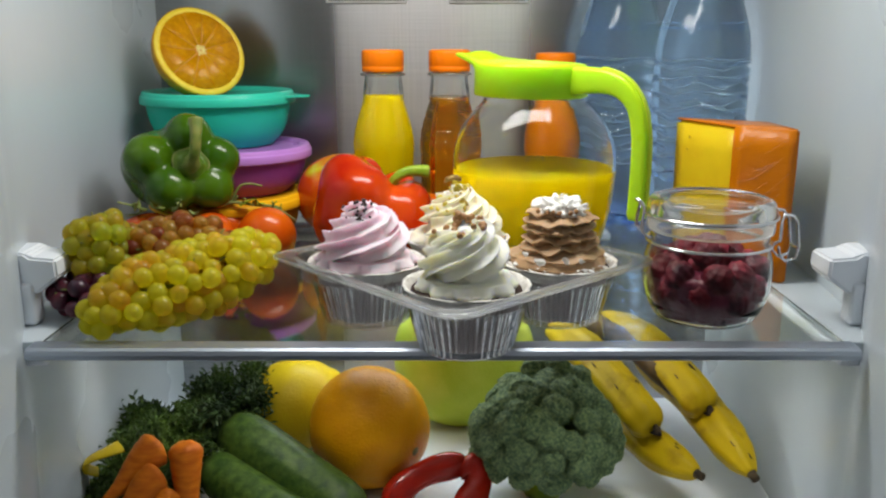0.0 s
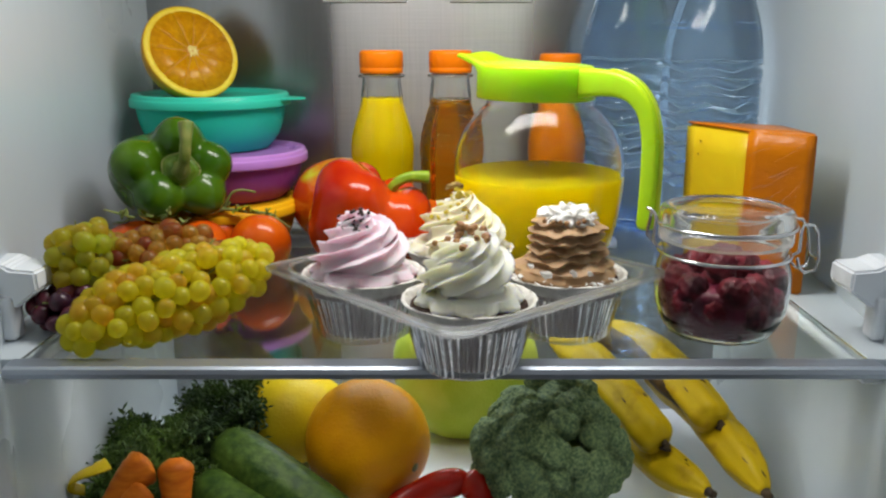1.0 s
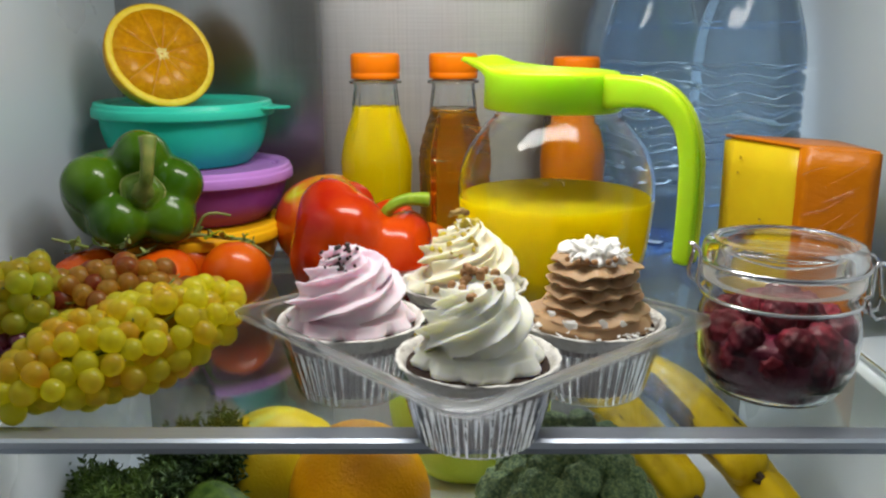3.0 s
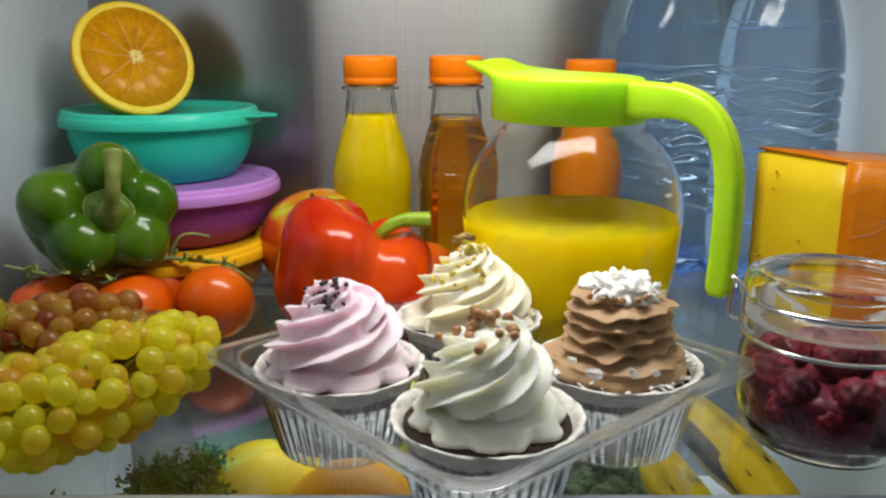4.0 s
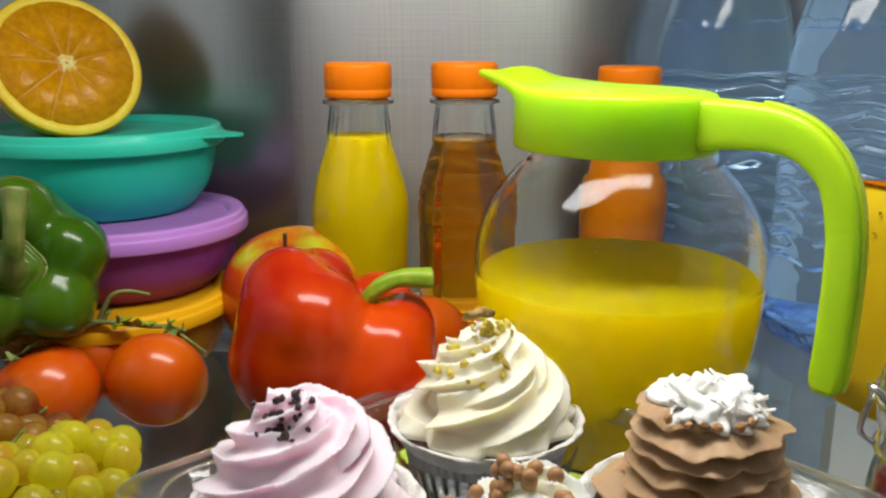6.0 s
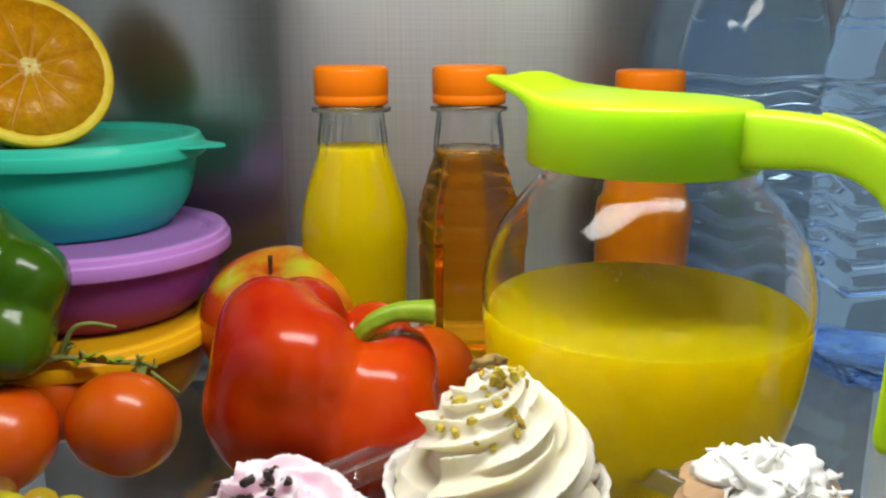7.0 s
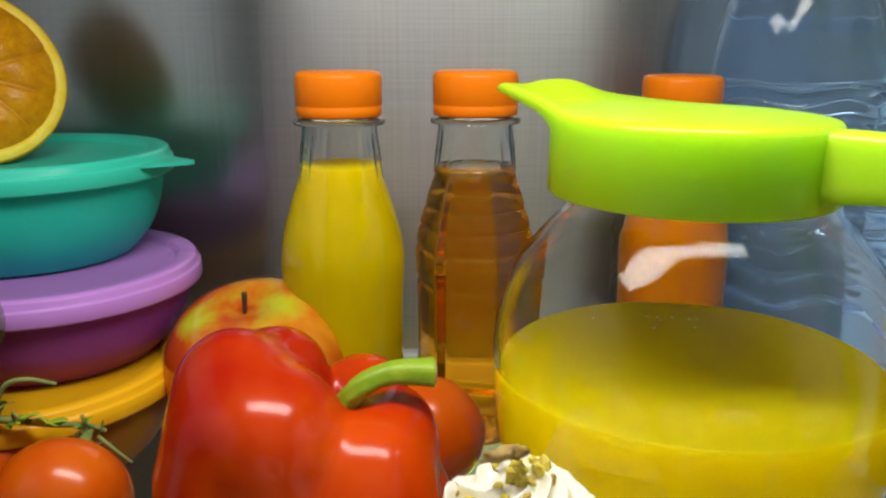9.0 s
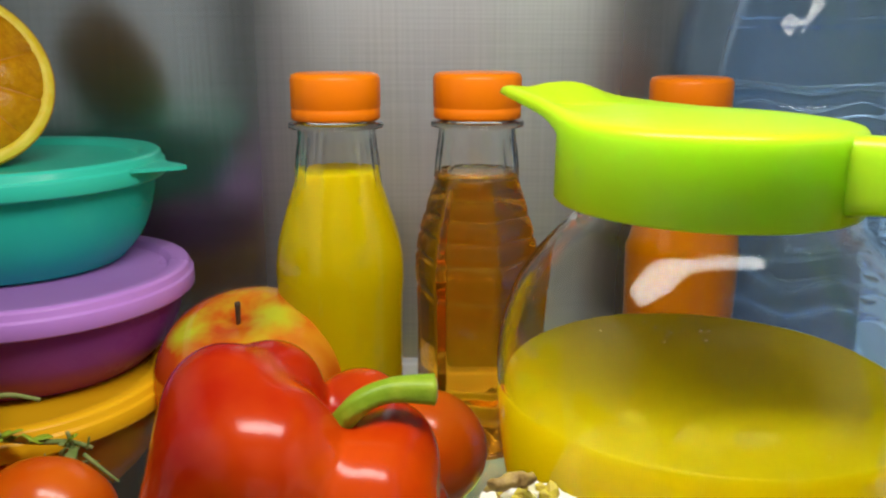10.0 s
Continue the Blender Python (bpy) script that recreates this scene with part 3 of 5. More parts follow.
def half_orange():
    R = 0.0437
    t = thing("halved_orange", "half an orange with juicy cut face, lying on the turquoise lid", "orange", look((-0.2255, 0.820, 0.1725), (0.09, 0.445, 0.40)) @ pose(0, 0, 0, 0, 180, 20))
    prof = [(R * math.sin(a), -R * math.cos(a) * 0.92) for a in [math.pi / 2 * k / 14 for k in range(15)]]
    part("rind", lathe(prof + [(R * 0.955, 0.0006), (R * 0.94, 0.0)], 64), HALF_RIND, t)
    part("pith", lathe([(R * 0.985, 0.0002), (R * 0.955, 0.0012), (R * 0.865, 0.0014), (R * 0.855, 0.0004)], 96, lambda a, n: 1 + 0.010 * noise.noise(Vector((9 * math.cos(a), 9 * math.sin(a), 0))) * (1 if n > 1 else 0)), PITH, t, "bright yellow pith ring")
    part("membrane", lathe([(R * 0.88, 0.0010), (R * 0.5, 0.0016), (0, 0.0016)], 64), MEMBRANE, t)
    rng = random.Random(12)
    cuts = sorted((k + rng.uniform(-0.22, 0.22)) / 11 * math.tau for k in range(11))
    for k in range(11):
        a0, a1 = cuts[k] + 0.003, (cuts[(k + 1) % 11] + (math.tau if k == 10 else 0)) - 0.003
        bm = bmesh.new()
        inner = 0.0052 + rng.uniform(-0.0008, 0.0014)
        edge = [(inner, a1 - 0.10), (inner, a0 + 0.10)] + [(R * (0.868 - 0.02 * rng.random() * (q in (0, 8))), a0 + (a1 - a0) * q / 8) for q in range(9)]
        top = [bm.verts.new((r * math.cos(a), r * math.sin(a), 0.0020)) for r, a in edge]
        low = [bm.verts.new((r * 1.01 * math.cos(a), r * 1.01 * math.sin(a), 0.0)) for r, a in edge]
        f = bm.faces.new(top)
        for q in range(len(edge)):
            j = (q + 1) % len(edge)
            bm.faces.new((top[q], top[j], low[j], low[q]))
        bmesh.ops.bevel(bm, geom=[e for e in f.edges], offset=0.0003, segments=2, affect="EDGES")
        part("segment", bm, PULP, t, "juicy orange segment")
    part("core", lathe([(0.0052, 0.0008), (0.0044, 0.0023), (0.0020, 0.0021), (0, 0.0012)], 40, lambda a, n: 1 + 0.7 * noise.noise(Vector((2.8 * math.cos(a), 2.4 * math.sin(a), 0)))), CORE, t, "pale ragged core")


half_orange()

# ---- bottles ----


def small_bottle(label, x, y, liquid, liquid_name, fill, solid, tall=0.955):
    t = thing("juice_bottle", label, "bottle", pose(x, y, 0) @ Matrix.Diagonal((1, 1, tall, 1)), group="small bottles with orange caps")
    pts = [(0, 0.002), (0.022, 0.0005), (0.0265, 0.004), (0.0282, 0.012), (0.0278, 0.040), (0.0277, 0.062), (0.0281, 0.078), (0.0286, 0.088), (0.0283, 0.097), (0.0265, 0.108), (0.0225, 0.122), (0.0188, 0.134), (0.0172, 0.146), (0.0168, 0.160)]
    prof = smooth_profile(pts, 4)

    def ribs(a, n):
        z = prof[min(n, len(prof) - 1)][1]
        return 1 + 0.055 * (1 - abs(math.sin(7 * a))) ** 1.5 * max(0.0, min(1.0, (z - 0.130) / 0.01)) * max(0.0, min(1.0, (0.158 - z) / 0.012))

    if solid:
        wet = [p for p in smooth_profile(pts, 10) if p[1] < fill]

        def facets(a, n):
            """Six flat panes from the waist to the shoulder, stepped grooves between them, and a plain foot."""
            if n >= len(wet):
                return 1
            z = wet[n][1]
            pane = (math.cos(math.pi / 6) / math.cos((a + 0.2) % (math.pi / 3) - math.pi / 6)) ** 0.9
            w = max(0.0, min(1.0, (z - 0.012) / 0.006)) * max(0.0, min(1.0, (fill - z) / 0.006))
            step = sum(math.exp(-((z - g) / 0.0011) ** 2) for g in (0.020, 0.080, 0.097, 0.107, 0.117))
            return (1 - w) + w * pane - 0.035 * step * w

        body = part(liquid_name, lathe(wet + [(0, fill)], 128, facets), liquid, t)
        body.visible_shadow = False
        rf = float(np.interp(fill, [p[1] for p in prof], [p[0] for p in prof]))
        part("foam_ring", lathe([(rf - 0.0022, fill), (rf - 0.0012, fill + 0.0016), (rf + 0.0001, fill + 0.0010), (rf + 0.0002, fill - 0.0008)], 80, lambda a, n: 1 + 0.035 * noise.noise(Vector((14 * math.cos(a), 14 * math.sin(a), n * 3)))), PET, t, "pale bubbles at the rim of the tea")
        prof = [p for p in prof if p[1] >= fill - 0.004]
    inner = [(max(r - 0.0009, 0), z + 0.0009) for r, z in prof if z < 0.159]
    shell = part("bottle_shell", lathe(prof + [(0.0158, 0.160)] + inner[::-1], 112, lambda a, n: ribs(a, n if n < len(prof) else 2 * len(prof) - n)), PET, t, "clear plastic shell")
    shell.visible_shadow = False
    if not solid:
        liq = [(max(r - 0.0005, 0), z + 0.0005) for r, z in prof if z < fill]
        part(liquid_name, lathe(liq + [(liq[-1][0], fill), (0, fill)], 48), liquid, t)
    part("collar", lathe([(0.0165, 0.1575), (0.0205, 0.158), (0.0208, 0.159), (0.0205, 0.160), (0.0165, 0.1605)], 40), PET, t, "clear neck ring")
    cap = [(0.0186, 0.1615), (0.0192, 0.1622), (0.0192, 0.1662), (0.0189, 0.1666), (0.0193, 0.1672), (0.0193, 0.1795), (0.0185, 0.1815), (0.0165, 0.1822), (0, 0.1822)]
    part("cap", lathe([(0, 0.1615)] + cap, 60, lambda a, n: 1 + 0.006 * math.cos(40 * a) * (1 if 4 < n < 7 else 0)), ORANGE_CAP, t, "orange screw cap")
    return t


small_bottle("small clear bottle of yellow orange juice with an orange cap", -0.0555, 0.812, JUICE, "juice", 0.139, False)
small_bottle("small clear bottle of amber tea with an orange cap", 0.0060, 0.818, TEA, "tea", 0.136, True)
small_bottle("small clear bottle of dark orange drink with an orange cap", 0.1085, 0.850, mat("dark_orange_drink", (0.48, 0.150, 0.0), (0.42, 0.12, 0.0), spec=0.08, rough=0.25), "drink", 0.139, False, 0.935)


def water_bottle(x, y, turn):
    t = thing("water_bottle", "large clear bluish plastic bottle of water with wavy ribs", "bottle", pose(x, y, 0, 0, 0, turn), group="large water bottles")
    pts = [(0, 0.006), (0.026, 0.001), (0.038, 0.004), (0.0430, 0.018), (0.0437, 0.04)]
    for k in range(8):
        z = 0.046 + k * 0.0148
        pts += [(0.0437, z), (0.0439, z + 0.0090), (0.0392, z + 0.0112), (0.0437, z + 0.0132)]
    pts += [(0.0437, 0.167), (0.0428, 0.178), (0.0402, 0.193), (0.0352, 0.211), (0.0280, 0.232), (0.0200, 0.252), (0.0150, 0.268), (0.0142, 0.278), (0.0142, 0.288)]
    prof = smooth_profile(pts, 3)
    fill = 0.193

    def wavy(z):
        w = max(0.0, min(1.0, (0.170 - z) / 0.02)) * max(0.0, min(1.0, (z - 0.03) / 0.02))
        pleat = max(0.0, min(1.0, (z - 0.178) / 0.010)) * max(0.0, min(1.0, (0.240 - z) / 0.03))
        foot = max(0.0, 1 - z / 0.03)
        return lambda a: 1 + 0.005 * w * math.sin(2 * a + z * 240) * math.sin(3 * a + 40 * z) + 0.02 * foot * math.cos(5 * a) - 0.022 * pleat * abs(math.sin(6 * a)) ** 3

    wet = [p for p in prof if p[1] < 0.279]
    dry = [p for p in prof if p[1] >= 0.277]
    bm = lathe(wet + [(0, wet[-1][1])], 96, lambda a, n: wavy((wet + wet[-1:])[n][1])(a))
    for v in bm.verts:
        a, w = math.atan2(v.co.y, v.co.x), max(0.0, min(1.0, (0.172 - v.co.z) / 0.02)) * max(0.0, min(1.0, (v.co.z - 0.03) / 0.02))
        v.co.z += 0.0052 * w * (abs((a * 6 / math.pi) % 2 - 1) - 0.5) + 0.0012 * w * noise.noise(v.co * 40)
    b = part("bottle_body", bm, WATER, t, "clear bluish water-filled body")
    b.visible_shadow = False
    u = part("bottle_shoulder", lathe(dry + [(max(r - 0.0006, 0), z) for r, z in dry[::-1]], 60), PET, t, "clear empty shoulder and neck")
    u.visible_shadow = False
    rf = float(np.interp(fill, [p[1] for p in prof], [p[0] for p in prof]))
    part("water_line", lathe([(rf + 0.0001, fill - 0.0006), (rf + 0.0007, fill), (rf + 0.0001, fill + 0.0006)], 72), BLUE_PET, t, "thin blue water line").visible_shadow = False
    bm = lathe(smooth_profile([(0.020, 0.0008), (0.034, 0.0012), (0.0415, 0.007), (0.0440, 0.0145), (0.0432, 0.0150), (0.033, 0.0035), (0.020, 0.0020)], 3), 90, lambda a, n: 1 + 0.04 * math.cos(5 * a))
    for v in bm.verts:
        v.co += Vector((1, 1, 0.6)) * (0.0022 * noise.noise(v.co * 170))
        v.co.z = max(v.co.z, 0.0004)
    part("foot", bm, BLUE_PET, t, "blue moulded foot").visible_shadow = False
    part("cap", lathe([(0, 0.288), (0.0152, 0.2885), (0.0152, 0.302), (0.014, 0.3035), (0, 0.3035)], 40), BLUE_CAP, t, "blue screw cap")


water_bottle(0.2425, 0.826, 10)
water_bottle(0.1755, 0.879, 40)

# ---- jug ----


def jug():
    t = thing("juice_jug", "round glass jug of orange juice with lime green lid", "jug", pose(0.0735, 0.692, 0))
    pts = [(0, 0.003), (0.0385, 0.001), (0.0452, 0.004), (0.0540, 0.022), (0.0618, 0.050), (0.0652, 0.080), (0.0646, 0.099), (0.0584, 0.117), (0.0476, 0.131), (0.0420, 0.137), (0.0412, 0.145)]
    prof = smooth_profile(pts, 5)
    inner = [(max(r - 0.0022, 0), z + 0.0022 if z < 0.01 else z) for r, z in prof]
    g = part("glass_body", lathe(prof + inner[::-1], 96), THIN_GLASS, t, "clear rounded glass body")
    g.visible_shadow = False
    fill = 0.084
    liq = [(r + 0.0010 if r else 0, z) for r, z in inner if z < fill - 0.003]
    liq += [(liq[-1][0] + 0.0001, fill - 0.001), (liq[-1][0] - 0.0012, fill), (0.03, fill), (0, fill)]
    part("juice", lathe(liq, 72), JUICE, t, "cloudy yellow orange juice")
    rng = random.Random(4)
    drop = finish("bubble", ball(0.00075, 0.00075, 0.0005, 10), GLASS)
    for k in range(16):
        a, r = rng.gauss(1.55, 0.35), rng.uniform(0.030, 0.056)
        part("bubble", drop, GLASS, t, "small clear bubbles on the juice" if k == 0 else "", pose(r * math.cos(a), r * math.sin(a), fill + 0.0003) @ Matrix.Scale(rng.uniform(0.6, 1.5), 4))
    # the lid: a round band whose flat top runs out into a pointed, upturned pouring lip; it sits slightly askew
    rb, reach, aim = 0.0440, 0.0770, radians(144.5)
    turn = math.acos(rb / reach)
    rows = []
    seg = 288
    for part_of in range(11):
        ring = []
        for k in range(seg):
            a = math.tau * k / seg
            off = (a - aim + math.pi) % math.tau - math.pi
            near = max(0.0, 1 - abs(off) / turn)
            soft = math.sqrt(off * off + 0.010) if abs(off) < turn else abs(off)
            lip = rb / math.cos(max(0.0, turn - soft)) if near else rb
            lip = rb + (lip - rb) * (0.35 + 0.65 * near) + 0.0045 * math.exp(-(off / 0.055) ** 2)
            rise = 0.0062 * max(0.0, 1 - abs(off) / (turn * (1.5 if off < 0 else 1.15))) ** 1.5
            crest = 0.0030 * math.exp(-((off + 0.24) / 0.16) ** 2) * min(1.0, max(0.0, (-off - 0.06) / 0.05))
            top = 0.1640 + rise + crest
            dish = 0.0034 * near
            flat = 0.1658
            r, z = ((0.0415, 0.1385), (rb - 0.0008, 0.1388), (rb, 0.1397), (rb, 0.1570 + 0.002 * (1 - near)), (lip, top - 0.0024), (lip - 0.0003, top - 0.0012), (lip - 0.0012, top - 0.0002), (lip - 0.0030, top + 0.0003),
                    (lip * 0.80, top * 0.45 + flat * 0.55 - dish * 0.8), (lip * 0.50, top * 0.15 + flat * 0.85 - dish * 0.3), (lip * 0.22, flat + 0.0004))[part_of]
            ring.append((r * math.cos(a), r * math.sin(a), z))
        rows.append(ring)
    bm = bmesh.new()
    vs = [[bm.verts.new(p) for p in ring] for ring in rows]
    for lo, hi in zip(vs, vs[1:]):
        for k in range(seg):
            j = (k + 1) % seg
            bm.faces.new((lo[k], lo[j], hi[j], hi[k]))
    bm.faces.new(vs[0][::-1])
    tip = bm.verts.new((0, 0, 0.1663))
    for k in range(seg):
        bm.faces.new((vs[-1][k], vs[-1][(k + 1) % seg], tip))
    askew = Matrix.Translation((-0.0047, 0, 0.152)) @ Matrix.Rotation(radians(1.0), 4, "Y") @ Matrix.Translation((0, 0, -0.15))
    lid = part("lid", bm, LIME, t, "lime green plastic lid with a pointed pouring lip", askew)
    hx, hy = 0.717, -0.697
    line = curve3([(hx * d, hy * d, z) for d, z in ((0.038, 0.1520), (0.055, 0.1535), (0.074, 0.1530), (0.088, 0.1480), (0.0985, 0.1365), (0.1035, 0.1190), (0.1048, 0.0990), (0.1048, 0.0760), (0.1040, 0.0550))], 6)

    def deep(u):
        return (0.0116 - 0.0052 * min(1, u * 2.0) ** 0.8) * (1 - 0.35 * max(0, u - 0.97) / 0.03)

    part("handle", strap(bmesh.new(), line, deep, lambda u: 0.0062 - 0.0008 * u, (hy, -hx, 0)), LIME, lid, "curved lime green handle")
    rib = [p + (line[min(i + 1, len(line) - 1)] - line[max(i - 1, 0)]).normalized().cross(Vector((hy, -hx, 0))) * -deep(i / (len(line) - 1)) for i, p in enumerate(line)][10:-1]
    part("handle_rib", strap(bmesh.new(), rib, lambda u: 0.0014, lambda u: 0.0026, (hy, -hx, 0)), LIME, lid, "raised rib along the handle")


jug()

# ---- clip jar with raspberries ----


def clip_jar():
    x, y = 0.178, 0.561
    t = thing("clip_top_jar", "glass clip-top jar two thirds full of frozen dark raspberries", "jar", pose(x, y, 0) @ Matrix.Diagonal((1, 1, 1.06, 1)))
    pts = [(0, 0.004), (0.028, 0.0015), (0.035, 0.006), (0.0405, 0.018), (0.042, 0.030), (0.0415, 0.041), (0.0392, 0.0480), (0.0382, 0.052), (0.0388, 0.056), (0.0388, 0.0585)]
    prof = smooth_profile(pts, 5)
    inner = [(max(r - 0.0015, 0), z + (0.0015 if z < 0.012 else 0.0)) for r, z in prof]
    g = part("glass_body", lathe(prof + inner[::-1], 64), THIN_GLASS, t, "thick clear glass body")
    g.visible_shadow = False
    lid = part("glass_lid", lathe(smooth_profile([(0, 0.0762), (0.029, 0.0760), (0.0335, 0.0735), (0.0355, 0.0668), (0.0400, 0.0666), (0.0415, 0.0695), (0.0415, 0.0745), (0.0395, 0.0782), (0.0355, 0.0795), (0.0325, 0.0785), (0, 0.0778)], 4), 64), GLASS, t, "domed clear glass lid")
    lid.visible_shadow = False
    part("rubber_seal", lathe([(0.034, 0.0587), (0.0408, 0.0589), (0.0414, 0.0603), (0.0414, 0.0648), (0.0408, 0.0662), (0.034, 0.0664)], 56), film("pale_seal", (0.86, 0.90, 0.86), 1.5, 0.2, 0.24), t, "pale clear seal")
    bm = bmesh.new()
    ring = [Vector((0.0405 * math.cos(a), 0.0405 * math.sin(a), 0.0515)) for a in [math.tau * k / 48 for k in range(49)]]
    sweep(bm, ring, lambda u: 0.0011, 6)
    part("neck_wire", bm, CHROME, t, "steel wire ring round the neck")
    bm = bmesh.new()
    ring = [Vector((0.0425 * math.cos(a), 0.0425 * math.sin(a), 0.0690)) for a in [math.tau * k / 48 for k in range(49)]]
    sweep(bm, ring, lambda u: 0.0011, 6)
    part("lid_wire", bm, CHROME, t, "steel wire round the lid")
    for s in (-1, 1):
        bm = bmesh.new()
        c = [Vector((px, py * s, pz)) for px, py, pz in ((0.0405, 0.010, 0.0515), (0.0440, 0.010, 0.0535), (0.0440, 0.010, 0.0660), (0.0455, 0.010, 0.0700), (0.0520, 0.009, 0.0690), (0.0555, 0.008, 0.0640), (0.0580, 0.007, 0.0480), (0.0565, 0.0065, 0.0410), (0.0500, 0.006, 0.0395), (0.0460, 0.0065, 0.0430), (0.0440, 0.008, 0.0490))]
        sweep(bm, c, lambda u: 0.00105, 6)
        part("clip_wire", bm, CHROME, t, "bent steel clip wire")
    bm = bmesh.new()
    sweep(bm, curve3([(0.0580, -0.0070, 0.0480), (0.0590, 0, 0.0470), (0.0580, 0.0070, 0.0480)], 5), lambda u: 0.00105, 6)
    part("clip_bar", bm, CHROME, t)
    bm = bmesh.new()
    sweep(bm, curve3([(-0.0415, -0.010, 0.055), (-0.047, -0.009, 0.060), (-0.046, -0.006, 0.074), (-0.050, 0.0, 0.078), (-0.046, 0.006, 0.074), (-0.047, 0.009, 0.060), (-0.0415, 0.010, 0.055)], 6), lambda u: 0.0011, 6)
    part("hinge_wire", bm, CHROME, t, "steel wire hinge")
    part("juice", lathe(smooth_profile([(0, 0.0042), (0.028, 0.0042), (0.0345, 0.011), (0.0372, 0.022), (0.0345, 0.034), (0, 0.036)], 4), 40, lambda a, n: 1 + 0.06 * noise.noise(Vector((3 * math.cos(a), 3 * math.sin(a), n * 0.4)))), BERRY_JUICE, t, "dark red berry juice")
    rng = random.Random(5)

    def raspberry(seed):
        bm = bmesh.new()
        bmesh.ops.create_icosphere(bm, subdivisions=4, radius=1.0)
        pips = [Vector((math.sqrt(max(0, 1 - h * h)) * math.cos(2.4 * q + seed), math.sqrt(max(0, 1 - h * h)) * math.sin(2.4 * q + seed), h)) for q, h in ((q, 1 - 2 * (q + 0.5) / 56) for q in range(56))]
        for v in bm.verts:
            near = min((v.co - p).length for p in pips)
            v.co *= (1 + 0.12 - 1.9 * near * near) * (1 + 0.10 * noise.noise(v.co * 1.3 + Vector((seed, 0, 0))))
            v.co = Vector((v.co.x * 0.0092, v.co.y * 0.0090, v.co.z * 0.0098))
        return finish("raspberry", bm, BERRY)

    berry = [raspberry(k) for k in range(4)]
    for layer, zz in enumerate((0.0120, 0.0225, 0.0335, 0.0420)):
        rr = (0.0240, 0.0312, 0.0308, 0.0150)[layer]
        count = (8, 11, 10, 4)[layer]
        for k in range(count):
            a = math.tau * k / count + layer * 0.4 + rng.uniform(-0.12, 0.12)
            r = rr + rng.uniform(-0.003, 0.001)
            part("raspberry", berry[(k + layer) % 4], BERRY, t, "", pose(r * math.cos(a), r * math.sin(a), zz + rng.uniform(-0.002, 0.003), rng.uniform(0, 360), rng.uniform(0, 360)))
        for k in range(3):
            a = math.tau * k / 3 + layer
            part("raspberry", berry[k % 4], BERRY, t, "", pose(0.011 * math.cos(a), 0.011 * math.sin(a), zz + 0.002, 30 * k, 50))


clip_jar()


def slab(base, z0, tops, bevel, cuts, amp):
    bm = bmesh.new()
    lo = [bm.verts.new((x, y, z0)) for x, y in base]
    hi = [bm.verts.new((x, y, z)) for (x, y), z in zip(base, tops)]
    bm.faces.new(lo[::-1]), bm.faces.new(hi)
    for k in range(4):
        bm.faces.new((lo[k], lo[(k + 1) % 4], hi[(k + 1) % 4], hi[k]))
    bmesh.ops.bevel(bm, geom=bm.edges[:], offset=bevel, segments=3, affect="EDGES")
    bmesh.ops.subdivide_edges(bm, edges=[e for e in bm.edges if e.calc_length() > 0.008], cuts=cuts, use_grid_fill=True)
    for v in bm.verts:
        v.co += Vector((1, 1, 0.3)) * (amp * noise.noise(v.co * 60))
        v.co.z = max(v.co.z, z0)
    return bm


def cheese():
    t = thing("cheese_block", "block of yellow cheese with shiny orange rind in film", "cheese", pose(0, 0, 0))
    part("cheese_body", slab([(0.2255, 0.6700), (0.2640, 0.6465), (0.2620, 0.7000), (0.1985, 0.7380)], 0.0, (0.1173,) * 4, 0.002, 5, 0.0009), CHEESE, t, "yellow cut cheese")
    part("front_rind", slab([(0.2240, 0.6655), (0.2650, 0.6405), (0.2665, 0.6450), (0.2255, 0.6698)], 0.0005, (0.1196,) * 4, 0.0016, 6, 0.0012), CHEESE_RIND, t, "shiny orange rind")
    part("top_rind", slab([(0.2257, 0.6702), (0.2650, 0.6463), (0.2630, 0.7000), (0.1985, 0.7380)], 0.1175, (0.1195,) * 4, 0.0008, 4, 0.0), CHEESE_RIND, t, "orange rind")

    rng = random.Random(8)
    hole = finish("pit", lathe(smooth_profile([(0.0016, 0.0001), (0.0011, -0.0005), (0, -0.0009)], 3), 14), SHADED_PIT)
    a, b = Vector((0.1985, 0.7380, 0)), Vector((0.2255, 0.6700, 0))
    out = Vector((b.y - a.y, a.x - b.x, 0)).normalized()
    for k in range(5):
        p = a + (b - a) * rng.uniform(0.12, 0.9)
        part("pit", hole, SHADED_PIT, t, "", Matrix.Translation(p + out * 0.0016 + Vector((0, 0, rng.uniform(0.03, 0.108)))) @ out.to_track_quat("Z", "Y").to_matrix().to_4x4() @ Matrix.Diagonal((rng.uniform(0.5, 1.1), rng.uniform(0.4, 1.0), 1, 1)))
    for k in range(16):
        x, z = rng.uniform(0.230, 0.258), rng.uniform(0.045, 0.108)
        y = 0.6655 - (x - 0.2240) * 0.610 - 0.0012
        ln, sl = rng.uniform(0.008, 0.020), rng.uniform(0.35, 1.3)
        bm = bmesh.new()
        sweep(bm, curve3([(x - ln / 2, y + ln * 0.305, z - ln * sl / 2), (x, y, z + rng.uniform(-0.001, 0.001)), (x + ln / 2, y - ln * 0.305, z + ln * sl / 2)], 5), lambda u: 0.00012 * math.sin(math.pi * min(0.98, max(0.02, u))) + 0.00008, 6)
        part("film_crease", bm, WRAP, t, "clear creased wrapping film" if k == 0 else "")


cheese()

# ---- peppers, tomatoes, apple ----


